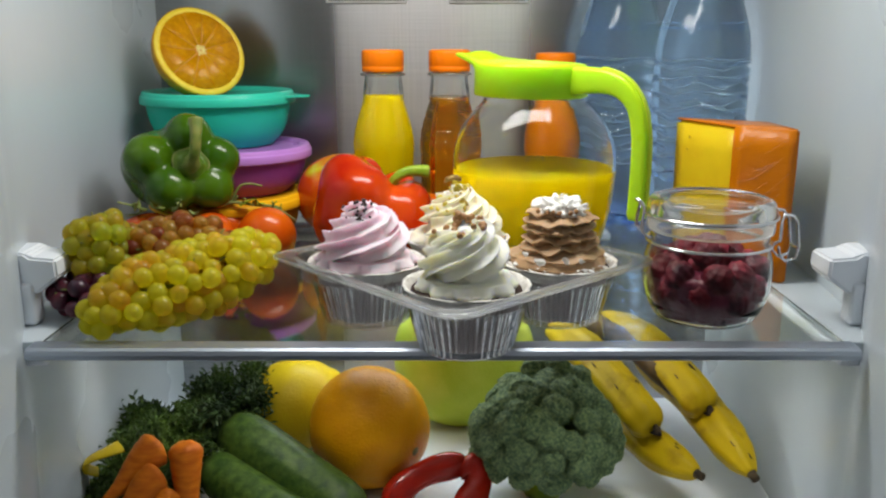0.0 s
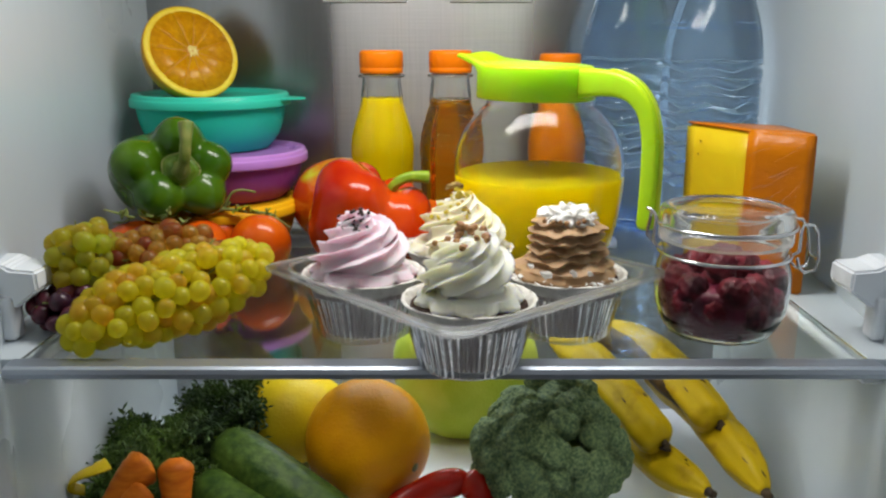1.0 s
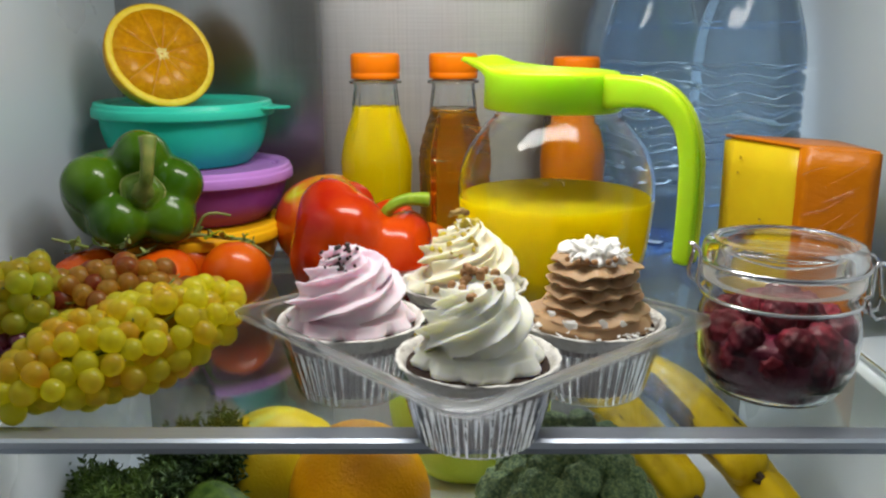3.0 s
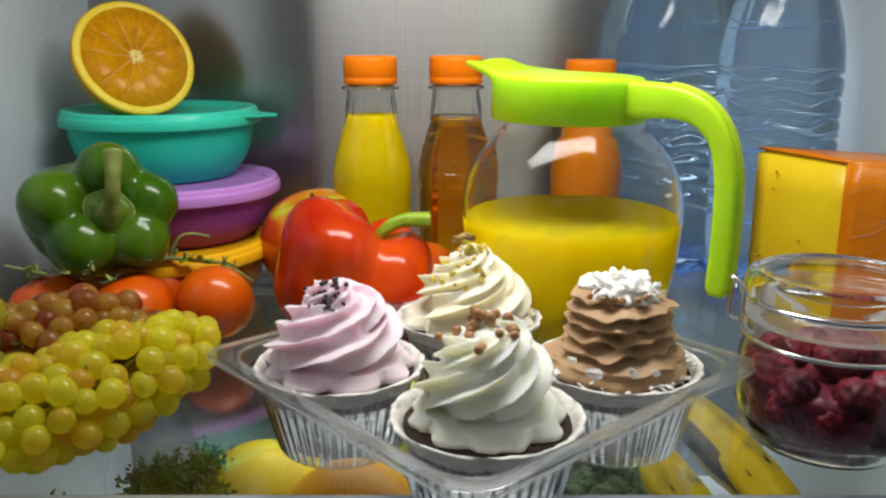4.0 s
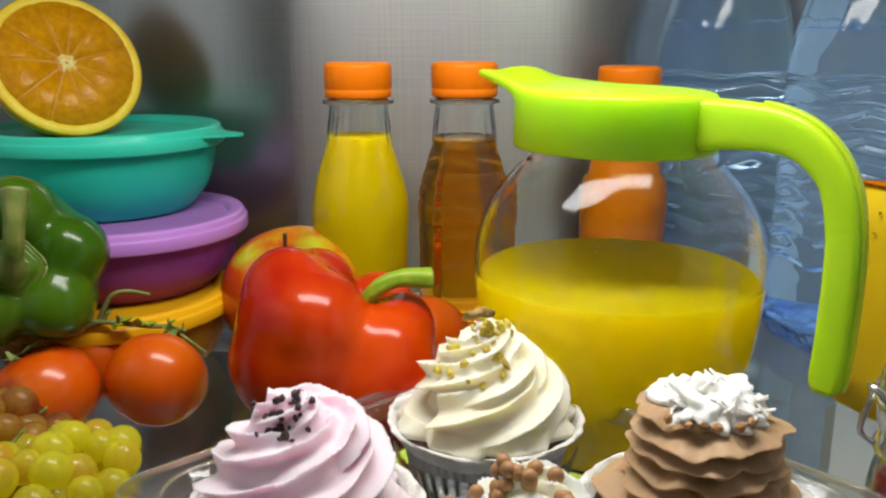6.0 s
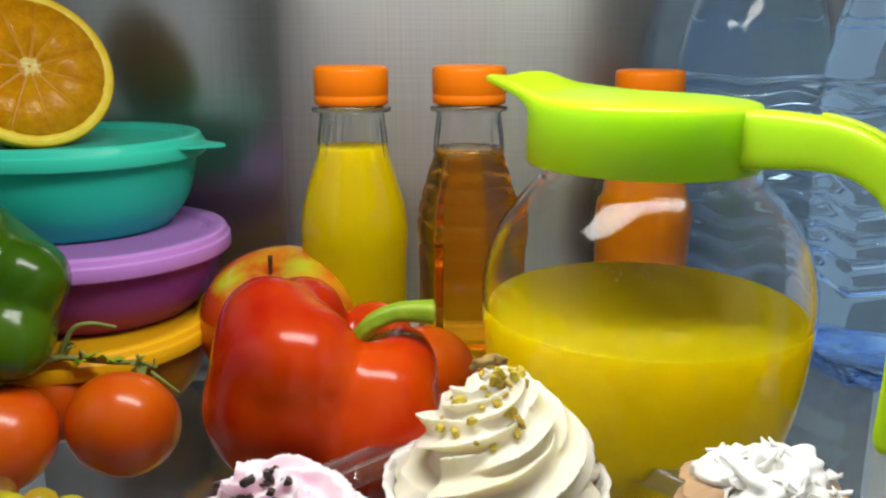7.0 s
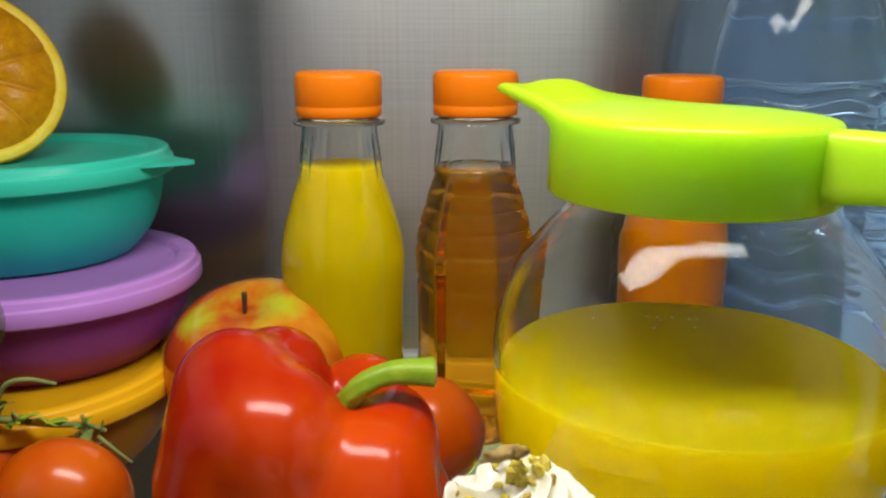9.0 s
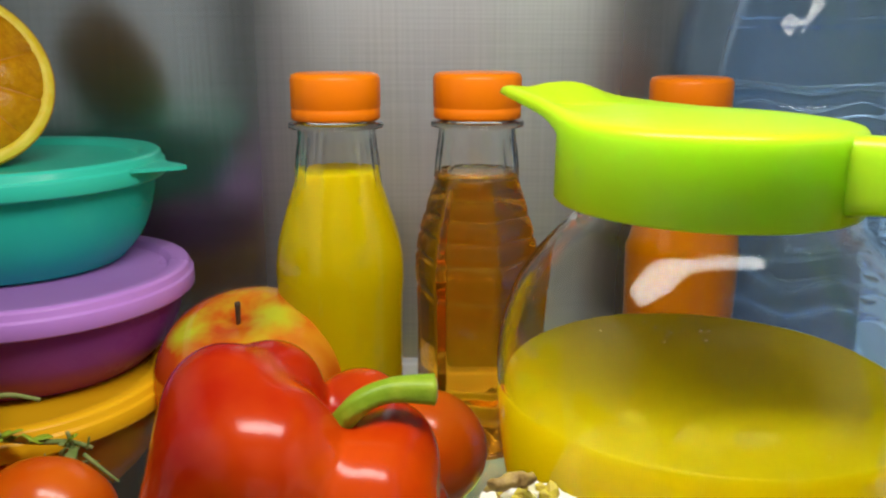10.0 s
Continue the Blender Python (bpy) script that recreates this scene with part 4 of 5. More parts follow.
def pepper(name, label, skin, m, lobes, middle, stem_line, stem_r, stem_m, calyx_m, calyx_r):
    """A bell pepper: lobes melted round a sunken, ringed calyx with a thick ribbed stem. Its frame's origin is the calyx, z along the fruit's axis."""
    t = thing(name, label, "bell pepper", m)
    part("flesh", lumps(lobes, middle, 0.0024, 144, 0.0012), skin, t)
    bm = bmesh.new()
    sweep(bm, curve3(stem_line, 7), stem_r, 20, lobes=5, depth=0.16, twist=0.6)
    part("stem", bm, stem_m, t, "thick green stem")
    end, way = Vector(stem_line[-1]), (Vector(stem_line[-1]) - Vector(stem_line[-2])).normalized()
    bm = bmesh.new()
    sweep(bm, [end - way * 0.0004, end + way * 0.0006], lambda u: stem_r(1.0) * (0.92 - 0.10 * u), 14)
    part("cut_end", bm, CUT_STEM, t, "pale dry cut end of the stem")
    c = calyx_r
    part("calyx", lathe(smooth_profile([(0, -0.008), (c * 0.9, -0.006), (c, -0.0012), (c * 0.97, 0.0008), (c * 0.80, 0.0016), (c * 0.62, 0.0040), (c * 0.3, 0.0060), (0, 0.0068)], 4), 40, lambda a, n: 1 + 0.05 * math.cos(5 * a) + 0.03 * math.cos(2 * a + 1)), calyx_m, t, "green calyx")
    bm = bmesh.new()
    ring = [Vector((c * 1.04 * (1 + 0.05 * math.cos(5 * a) + 0.03 * math.cos(2 * a + 1)) * math.cos(a), c * 1.04 * (1 + 0.05 * math.cos(5 * a) + 0.03 * math.cos(2 * a + 1)) * math.sin(a), 0.0002)) for a in [math.tau * k / 48 for k in range(49)]]
    sweep(bm, ring, lambda u: 0.0006, 6)
    part("calyx_edge", bm, DRY_STEM, t, "dry pale edge of the calyx")
    return t


def capsule(x, y, z0, z1, r, lean=0.0, n=5):
    """Balls along a lobe from its shoulder at z0 to its foot at z1, drawn in towards the axis by lean."""
    return [(x * (1 - lean * k / (n - 1)), y * (1 - lean * k / (n - 1)), z0 + (z1 - z0) * k / (n - 1), r * (1 + 0.10 * math.sin(math.pi * k / (n - 1)) - 0.18 * (k / (n - 1)) ** 2)) for k in range(n)]


calyx_place = Vector((-0.2024, 0.6855, 0.0866))
green_lobes = capsule(0.001, 0.0235, -0.018, -0.066, 0.0185, 0.15) + capsule(-0.0310, 0.0070, -0.015, -0.066, 0.0190, 0.0) + capsule(-0.0165, -0.0180, -0.010, -0.064, 0.0195, 0.15)
green_lobes += capsule(0.0160, -0.0185, -0.011, -0.062, 0.0175, 0.15) + capsule(0.0240, 0.0050, -0.016, -0.066, 0.0170, 0.15) + [(0, 0, -0.045, 0.034), (-0.020, 0, -0.045, 0.032), (0, 0, -0.030, 0.022)]
pepper("green_bell_pepper", "glossy dark green bell pepper lying on the tomatoes", GREEN_PEPPER,
       look(calyx_place, calyx_place + Vector((0.33, -0.92, 0.19))) @ pose(0, 0, 0, 0, 180, 0), green_lobes, (0, 0, -0.040),
       [(0, 0, -0.004), (0.0008, 0.0010, 0.005), (0.0030, 0.0080, 0.0125), (0.0050, 0.0210, 0.0155), (0.0065, 0.0350, 0.0130)],
       lambda u: 0.0043 + 0.0064 * max(0, 0.42 - u) / 0.42 + 0.0016 * max(0, u - 0.75) / 0.25, DARK_STEM, CALYX, 0.0132)
# the tall lobe and its front bulge, the ridge and lobe behind, the low ones in front and the core that fills between them
red_lobes = [(-0.0340, 0.004, 0.0100, 0.0205), (-0.0310, -0.005, -0.0020, 0.0255), (-0.0200, -0.010, -0.0020, 0.0250), (-0.0300, -0.002, -0.022, 0.0320), (-0.0310, 0.002, -0.040, 0.0220), (-0.0180, -0.0100, -0.021, 0.0262)]
red_lobes += [(-0.0235, 0.0185, 0.0085, 0.0180), (-0.0160, 0.028, -0.030, 0.0250), (0.0060, 0.030, -0.006, 0.0175), (0.0040, 0.025, -0.036, 0.0260)]
red_lobes += [(0.0120, -0.0100, -0.0140, 0.0200), (0.0165, 0.0030, -0.0095, 0.0170), (0.0115, -0.0150, -0.028, 0.0230), (0.0080, -0.0140, -0.037, 0.0240), (0.0185, 0.012, -0.0075, 0.0140), (0.0155, 0.006, -0.032, 0.0230), (-0.0060, 0.002, -0.034, 0.0280), (-0.0060, -0.008, -0.034, 0.0250)]
pepper("red_bell_pepper", "glossy red bell pepper standing on its lobes with a curved stem", RED_PEPPER,
       pose(-0.0440, 0.6875, 0.0640), red_lobes, (-0.008, 0.004, -0.030),
       [(-0.0015, 0, -0.006), (0.0015, -0.0005, 0.0045), (0.0080, -0.002, 0.0135), (0.0180, 0.0005, 0.0172), (0.0320, 0.0030, 0.0165)],
       lambda u: 0.0038 + 0.0030 * max(0, 0.35 - u) / 0.35 + 0.0012 * max(0, u - 0.7) / 0.3, STEM, STEM, 0.0075)


def tomato(x, y, z, r, ry=10, rx=0):
    t = thing("tomato", "ripe glossy red vine tomato on its stalk", "tomato", pose(x, y, z, rx, ry, 0), group="vine tomatoes")
    part("flesh", ball(r, r, r * 0.9, 36, shape=lambda n: 1 - 0.10 * max(0, n.z - 0.8) / 0.2 + 0.012 * math.cos(5 * math.atan2(n.y, n.x)) * max(0, n.z)), TOMATO, t)
    for k in range(5):
        a = math.tau * k / 5 + x * 30
        bm = bmesh.new()
        sweep(bm, curve3([(0.001 * math.cos(a), 0.001 * math.sin(a), r * 0.86), (0.008 * math.cos(a), 0.008 * math.sin(a), r * 0.90), (0.011 * math.cos(a + 0.3), 0.011 * math.sin(a + 0.3), r * 0.96)], 4), lambda u: 0.0016 * (1 - u) + 0.0003, 6, flat=0.4)
        part("sepal", bm, DRY_STEM, t, "thin green sepal")
    return t


for spec in ((-0.148, 0.706, 0.0238, 0.0247, 10, -58), (-0.1915, 0.7385, 0.0216, 0.0236, -10, -40), (-0.196, 0.690, 0.024, 0.0255, -25), (-0.245, 0.690, 0.024, 0.0255, -15), (-0.0165, 0.757, 0.0255, 0.0255, 12, -75)):
    tomato(*spec)

vine = thing("tomato_vine", "dry green tomato vine stalk with curled tips over the tomatoes", "stalk", pose(0, 0, 0))
for pts, r in ((((-0.1880, 0.718, 0.047), (-0.1800, 0.721, 0.0490), (-0.1690, 0.722, 0.0478), (-0.1560, 0.724, 0.0455), (-0.1459, 0.725, 0.0450), (-0.1383, 0.726, 0.0420)), 0.0017),
               (((-0.1803, 0.722, 0.0490), (-0.1765, 0.722, 0.0570), (-0.1720, 0.722, 0.0630), (-0.1640, 0.722, 0.0648), (-0.1535, 0.722, 0.0630)), 0.0015),
               (((-0.1440, 0.722, 0.0415), (-0.1450, 0.724, 0.0450), (-0.1462, 0.724, 0.0495)), 0.0013), (((-0.1390, 0.720, 0.0425), (-0.1320, 0.716, 0.0395), (-0.1247, 0.714, 0.0349)), 0.0009),
               (((-0.1395, 0.724, 0.0425), (-0.1383, 0.724, 0.0475)), 0.0006), (((-0.1700, 0.721, 0.0480), (-0.1690, 0.718, 0.0530), (-0.1660, 0.716, 0.0520)), 0.0010),
               (((-0.215, 0.672, 0.052), (-0.208, 0.662, 0.056), (-0.203, 0.656, 0.064)), 0.0012), (((-0.235, 0.668, 0.053), (-0.240, 0.658, 0.058), (-0.252, 0.655, 0.062)), 0.0012)):
    bm = bmesh.new()
    sweep(bm, curve3(pts, 5), lambda u: r * (1 - 0.5 * u), 8, lobes=4, depth=0.2, twist=2.0)
    part("stalk", bm, DRY_STEM, vine)
rng = random.Random(17)
for k in range(22):
    near = k < 13
    u = rng.uniform(0, 1)
    p = Vector((-0.184 + 0.044 * u, 0.7215, 0.0490 - 0.0045 * u)) if near else Vector((rng.uniform(-0.262, -0.200), rng.uniform(0.655, 0.672), rng.uniform(0.050, 0.056)))
    way = Vector((rng.uniform(-1, 1), rng.uniform(-0.6, 0.4), rng.uniform(-0.35, 0.8))).normalized() * rng.uniform(0.005, 0.011)
    bend = Vector((rng.uniform(-1, 1), 0, rng.uniform(-1, 1))) * 0.002
    bm = bmesh.new()
    sweep(bm, curve3([p, p + way * 0.4 + bend, p + way * 0.8 + bend, p + way], 4), lambda u: 0.0021 * math.sin(math.pi * min(0.96, max(0.10, u))) + 0.0002, 8, flat=0.24)
    part("sepal", bm, DRY_STEM if k % 2 else STEM if near else DARK_STEM, vine)

ap = thing("apple", "red and yellow streaked apple behind the red pepper", "apple", pose(-0.094, 0.795, 0.041, 18, -6, 0))
part("flesh", ball(0.0428, 0.0428, 0.0410, 48, shape=lambda n: (1 - 0.10 * max(0, abs(n.z) - 0.70) / 0.30 - 0.16 * (max(0, abs(n.z) - 0.86) / 0.14) ** 1.6) * (1 - 0.05 * max(0, -n.z))), APPLE, ap)
bm = bmesh.new()
sweep(bm, curve3([(0, 0, 0.029), (0.001, 0, 0.034), (0.002, 0.001, 0.0405)], 4), lambda u: 0.0009 + 0.0004 * u, 8)
part("stem", bm, mat("brown_stem", (0.10, 0.05, 0.02), (0.05, 0.03, 0.015), rough=0.8), ap, "thin brown stem")

# ---- cupcakes in their tray ----
CUPS = {"pink": (-0.0515, 0.561), "back": (0.0105, 0.6295), "front": (0.0144, 0.5055), "chocolate": (0.0775, 0.562)}
BASE = 0.004


def piped(start, turns, lobes, depth, twist, r0, r1, reach, z0, z1, squash, power, ruffle, seed):
    """Piped frosting: a rope with a star-shaped section, wound upwards in a narrowing coil round a core."""
    bm = bmesh.new()
    steps, seg = int(110 * turns), 48

    def taper(u):
        return (1 - u) ** power if lobes else power + (1 - power) * (1 - u) ** 5

    rings = []
    for i in range(steps + 1):
        u = i / steps
        a = start + math.tau * turns * u
        rt = (r0 + (r1 - r0) * u) * (1 + (0.12 if lobes else 0.24) * noise.noise(Vector((u * turns * 2.3, seed, 0)))) * (min(1, (1 - u) * 14 + 0.15))
        big = reach * taper(u) + ruffle * 0.0018 * noise.noise(Vector((a * 2.2, seed, 3))) + (0 if lobes else 0.0022 * noise.noise(Vector((a * 0.9, seed, 5))))
        zc = z0 + (z1 - z0) * u + 0.0007 * noise.noise(Vector((a * 1.1, seed, 7))) + ruffle * 0.0010 * noise.noise(Vector((a * 2.6, seed, 9)))
        er = Vector((math.cos(a), math.sin(a), 0))
        ring = []
        for q in range(seg):
            th = math.tau * q / seg + twist * turns * u
            star = abs(math.sin(lobes / 2 * math.tau * q / seg)) if lobes else 0.0
            k = rt * (1 - depth * (1 - (1 - star) ** 1.4)) * (1 + 0.05 * noise.noise(Vector((math.cos(th), math.sin(th), a * 3 + seed))) + 0.05 * (1 - star) ** 2 * noise.noise(Vector((q * 0.3, a * 9, seed))))
            ring.append(bm.verts.new(er * (big + k * math.cos(th)) + Vector((0, 0, zc + squash * k * math.sin(th) * (1 if lobes else 1 - 0.72 * max(0, math.cos(th)))))))
        rings.append(ring)
    for lo, hi in zip(rings, rings[1:]):
        for q in range(seg):
            j = (q + 1) % seg
            bm.faces.new((lo[q], lo[j], hi[j], hi[q]))
    bm.faces.new(rings[0][::-1]), bm.faces.new(rings[-1])
    core = lathe([(0, z0 - 0.006), (reach * 1.05, z0 - 0.006)] + [(reach * taper(u) * (1.0 if lobes else 0.98), z0 + (z1 - z0) * u) for u in (0.0, 0.25, 0.5, 0.75, 0.92)] + [(0, z1)], 32)
    wide, zs = reach + r0 - (0.0026 if lobes else 0.0022), 0.0335
    skirt = lathe([(0, zs), (wide * 0.82, zs), (wide * 0.97, zs + 0.0010), (wide, zs + 0.0035), (wide * 0.90, zs + 0.0080), (0, zs + 0.010)], 90,
                  lambda a, n: 1 + (0.15 * (abs(math.sin(lobes * 0.75 * a + seed + 0.5 * math.sin(2 * a))) - 0.62) + 0.03 * noise.noise(Vector((16 * math.cos(a), 16 * math.sin(a), seed)))) * (n < 4) * (1 if lobes else 0) + 0.10 * noise.noise(Vector((3 * math.cos(a), 3 * math.sin(a), seed))))
    for extra in (core, skirt):
        me = bpy.data.meshes.new("core")
        extra.to_mesh(me)
        bm.from_mesh(me)
        bpy.data.meshes.remove(me)
    bmesh.ops.recalc_face_normals(bm, faces=bm.faces[:])
    return bm


# turns, lobes, depth, twist, rope radii, coil radius, heights, flatness, taper, ruffle, seed
PIPING = {
    "pink": (2.7, 6, 0.50, 5.0, 0.0142, 0.0068, 0.0216, 0.0450, 0.0755, 0.90, 0.56, 0.8, 1.0),
    "back": (2.9, 6, 0.48, 5.6, 0.0150, 0.0052, 0.0226, 0.0445, 0.0745, 0.90, 0.72, 0.5, 4.0),
    "front": (2.4, 6, 0.52, 7.5, 0.0142, 0.0078, 0.0190, 0.0450, 0.0745, 0.94, 0.50, 0.5, 8.0),
    "layers": (5.6, 0, 0.0, 0.0, 0.0102, 0.0078, 0.0244, 0.0388, 0.0712, 0.40, 0.64, 3.0, 2.0),
}


def cupcake(key, label, cream, kind, start):
    x, y = CUPS[key]
    t = thing("cupcake", label, "cupcake", pose(x, y, BASE), group="cupcakes in the tray")
    flutes = 58
    wave = lambda a, n: 1 + 0.028 * math.cos(flutes * a) * (1 if n < 4 else 0.2)
    part("foil_cup", lathe([(0, 0.0008), (0.0258, 0.0008), (0.0270, 0.002), (0.0330, 0.0300), (0.0334, 0.0312), (0.0325, 0.031), (0.0263, 0.004), (0, 0.003)], flutes * 6, wave), FOIL, t, "fluted foil baking cup")
    part("paper_rim", lathe(smooth_profile([(0.0334, 0.0285), (0.0360, 0.0325), (0.0392, 0.0362), (0.0390, 0.0374), (0.0374, 0.0368), (0.0346, 0.0330), (0.0328, 0.0300)], 3), 204, lambda a, n: 1 + 0.010 * math.sin(9 * a + n) + 0.0015 * math.cos(34 * a) + 0.020 * noise.noise(Vector((7 * math.cos(a), 7 * math.sin(a), n * 0.3)))), PAPER, t, "pale paper rim")
    part("cake", lathe(smooth_profile([(0, 0.005), (0.0245, 0.005), (0.0300, 0.029), (0.0334, 0.0318), (0.0340, 0.0332), (0.030, 0.0345), (0, 0.036)], 3), 60, lambda a, n: 1 + 0.02 * noise.noise(Vector((3 * math.cos(a), 3 * math.sin(a), n)))), CAKE, t, "dark chocolate cake")
    bm = piped(start, *PIPING[kind])
    skin = BVHTree.FromBMesh(bm)
    ob = part("frosting", bm, cream, t, "piped swirl of frosting")
    blend = ob.modifiers.new("blend", "REMESH")
    blend.mode, blend.voxel_size, blend.use_smooth_shade = "VOXEL", 0.00055, True
    soft = ob.modifiers.new("soft", "SMOOTH")
    soft.factor, soft.iterations = 0.5, 1
    return t, skin


def scatter(cake, name, mesh_list, material, label, count, seed, cx, cz, spread, zlow, lift, vary=0.32):
    """Bits of topping dropped on the frosting's outside."""
    t, skin = cake
    rng = random.Random(seed)
    for k in range(count):
        a = cx + rng.gauss(0, spread)
        z = cz - (cz - zlow) * rng.uniform(0, 1) ** 1.3
        p, n, _, _ = skin.ray_cast(Vector((0.06 * math.cos(a), 0.06 * math.sin(a), z + 0.03)), Vector((-math.cos(a), -math.sin(a), -0.55)).normalized())
        if p is None:
            continue
        p = p + n * lift
        part(name, mesh_list[k % len(mesh_list)], material, t, label if k == 0 else "", pose(*p, rng.uniform(0, 360), rng.uniform(0, 360), rng.uniform(0, 360)) @ Matrix.Scale(rng.uniform(0.94 - vary, 0.94 + vary), 4))


def bits(name, material, sx, sy, sz, count=3, kind="chip"):
    out = []
    for s in range(count):
        bm = bmesh.new()
        bmesh.ops.create_icosphere(bm, subdivisions=1 if kind == "chip" else 2, radius=1.0)
        for v in bm.verts:
            k = 1 + (0.35 * noise.noise(v.co * 1.7 + Vector((s * 3, 0, 0))) if kind == "chip" else 0.08 * noise.noise(v.co * 2 + Vector((s, 0, 0))))
            v.co = Vector((v.co.x * sx, v.co.y * sy, v.co.z * sz)) * k
        out.append(finish(name, bm, material, kind != "chip"))
    return out


pink = cupcake("pink", "cupcake with pink frosting and dark chocolate chips in a foil cup", PINK, "pink", 2.0)
scatter(pink, "chocolate_chip", bits("chocolate_chip", DARK_CHIP, 0.0015, 0.0012, 0.0009), DARK_CHIP, "dark chocolate chip", 34, 3, -1.9, 0.0800, 0.55, 0.062, 0.0002)
back = cupcake("back", "cupcake with vanilla frosting and yellow nut crumbs in a foil cup", VANILLA, "back", 4.0)
scatter(back, "nut_crumb", bits("nut_crumb", CRUMB, 0.0026, 0.0018, 0.0013, 5), CRUMB, "yellow nut crumb", 34, 7, -1.8, 0.0830, 0.9, 0.050, 0.0003)
bm = bmesh.new()
sweep(bm, curve3([(-0.0062, -0.002, 0.0), (-0.0030, -0.004, 0.0022), (0.0012, -0.0035, 0.0030), (0.0042, -0.001, 0.0018), (0.0046, 0.0022, 0.0)], 6), lambda u: 0.0019 * (0.55 + 0.45 * math.sin(math.pi * u)), 12, lobes=3, depth=0.4, twist=5)
for v in bm.verts:
    v.co *= 1 + 0.25 * noise.noise(v.co * 420)
part("nut_piece", bm, WALNUT, back[0], "curled brown nut piece on top", pose(-0.0030, -0.003, 0.0795))
front = cupcake("front", "cupcake with white frosting and caramel balls in a foil cup", CREAM, "front", 0.6)
scatter(front, "caramel_ball", bits("caramel_ball", NUT, 0.0022, 0.0022, 0.0021, 2, "ball"), NUT, "brown caramel ball", 40, 11, 2.45, 0.0840, 0.62, 0.060, 0.0010, 0.14)
choc, _ = cupcake("chocolate", "cupcake with layered chocolate frosting and coconut flakes in a foil cup", CHOC, "layers", 1.0)
rng = random.Random(9)
part("coconut_bed", ball(0.0158, 0.0152, 0.0080, 80, 0.55, 230, 3.0), COCO, choc, "shaggy white coconut topping", pose(-0.0005, 0.001, 0.0715))


def shard(seed):
    """A torn, slightly curled flake of coconut."""
    rng = random.Random(seed)
    bm = bmesh.new()
    n = 9
    rim = [(math.cos(math.tau * k / n) * 0.0040 * rng.uniform(0.45, 1.0), math.sin(math.tau * k / n) * 0.0029 * rng.uniform(0.45, 1.0)) for k in range(n)]
    top = [bm.verts.new((x, y, 0.00025 + x * x * 55)) for x, y in rim]
    low = [bm.verts.new((x, y, -0.00025 + x * x * 55)) for x, y in rim]
    bm.faces.new(top), bm.faces.new(low[::-1])
    for k in range(n):
        j = (k + 1) % n
        bm.faces.new((top[k], top[j], low[j], low[k]))
    return finish("coconut_flake", bm, COCO, False)


flakes = [shard(k) for k in range(7)]
for k in range(64):
    a, r = rng.uniform(0, math.tau), 0.0165 * math.sqrt(rng.uniform(0, 1))
    lump = 1 + 0.5 * noise.noise(Vector((r * 160 * math.cos(a), r * 160 * math.sin(a), 1)))
    part("coconut_flake", flakes[k % 7], COCO, choc, "white coconut flake" if k == 0 else "", pose(r * math.cos(a) + 0.001, r * math.sin(a), 0.0725 + 0.0052 * lump * (1 - (r / 0.0172) ** 2) + rng.uniform(-0.0012, 0.0010), rng.uniform(-40, 40), rng.uniform(-40, 40), rng.uniform(0, 360)) @ Matrix.Scale(rng.uniform(0.7, 1.4), 4))
for k in range(46):
    a = rng.uniform(-2.9, 0.9)
    r = rng.uniform(0.0335, 0.0368)
    part("coconut_flake", flakes[k % 7], COCO, choc, "", pose(r * math.cos(a), r * math.sin(a), 0.0355 + rng.uniform(0, 0.0035), rng.uniform(-40, 40), rng.uniform(-40, 40), rng.uniform(0, 360)) @ Matrix.Scale(rng.uniform(0.3, 0.7), 4))
for a, z, r, size in ((-2.05, 0.0425, 0.0335, 1.0), (-1.55, 0.0445, 0.0330, 0.75), (-1.25, 0.0440, 0.0335, 0.6), (-2.4, 0.0460, 0.0325, 0.6)):
    part("coconut_flake", flakes[int(z * 10000) % 7], COCO, choc, "", pose(r * math.cos(a), r * math.sin(a), z, 70, 20, math.degrees(a) + 90) @ Matrix.Scale(size * 1.2, 4))
nubs = bits("nut_nub", NUT, 0.0018, 0.0016, 0.0014)
for k in range(9):
    a, r = -math.pi / 2 + rng.gauss(-0.3, 0.8), rng.uniform(0.016, 0.0205)
    part("nut_nub", nubs[k % 3], NUT, choc, "tan nut crumb" if k == 0 else "", pose(r * math.cos(a), r * math.sin(a), 0.0722 + rng.uniform(-0.0005, 0.001), rng.uniform(0, 360), rng.uniform(0, 360)))


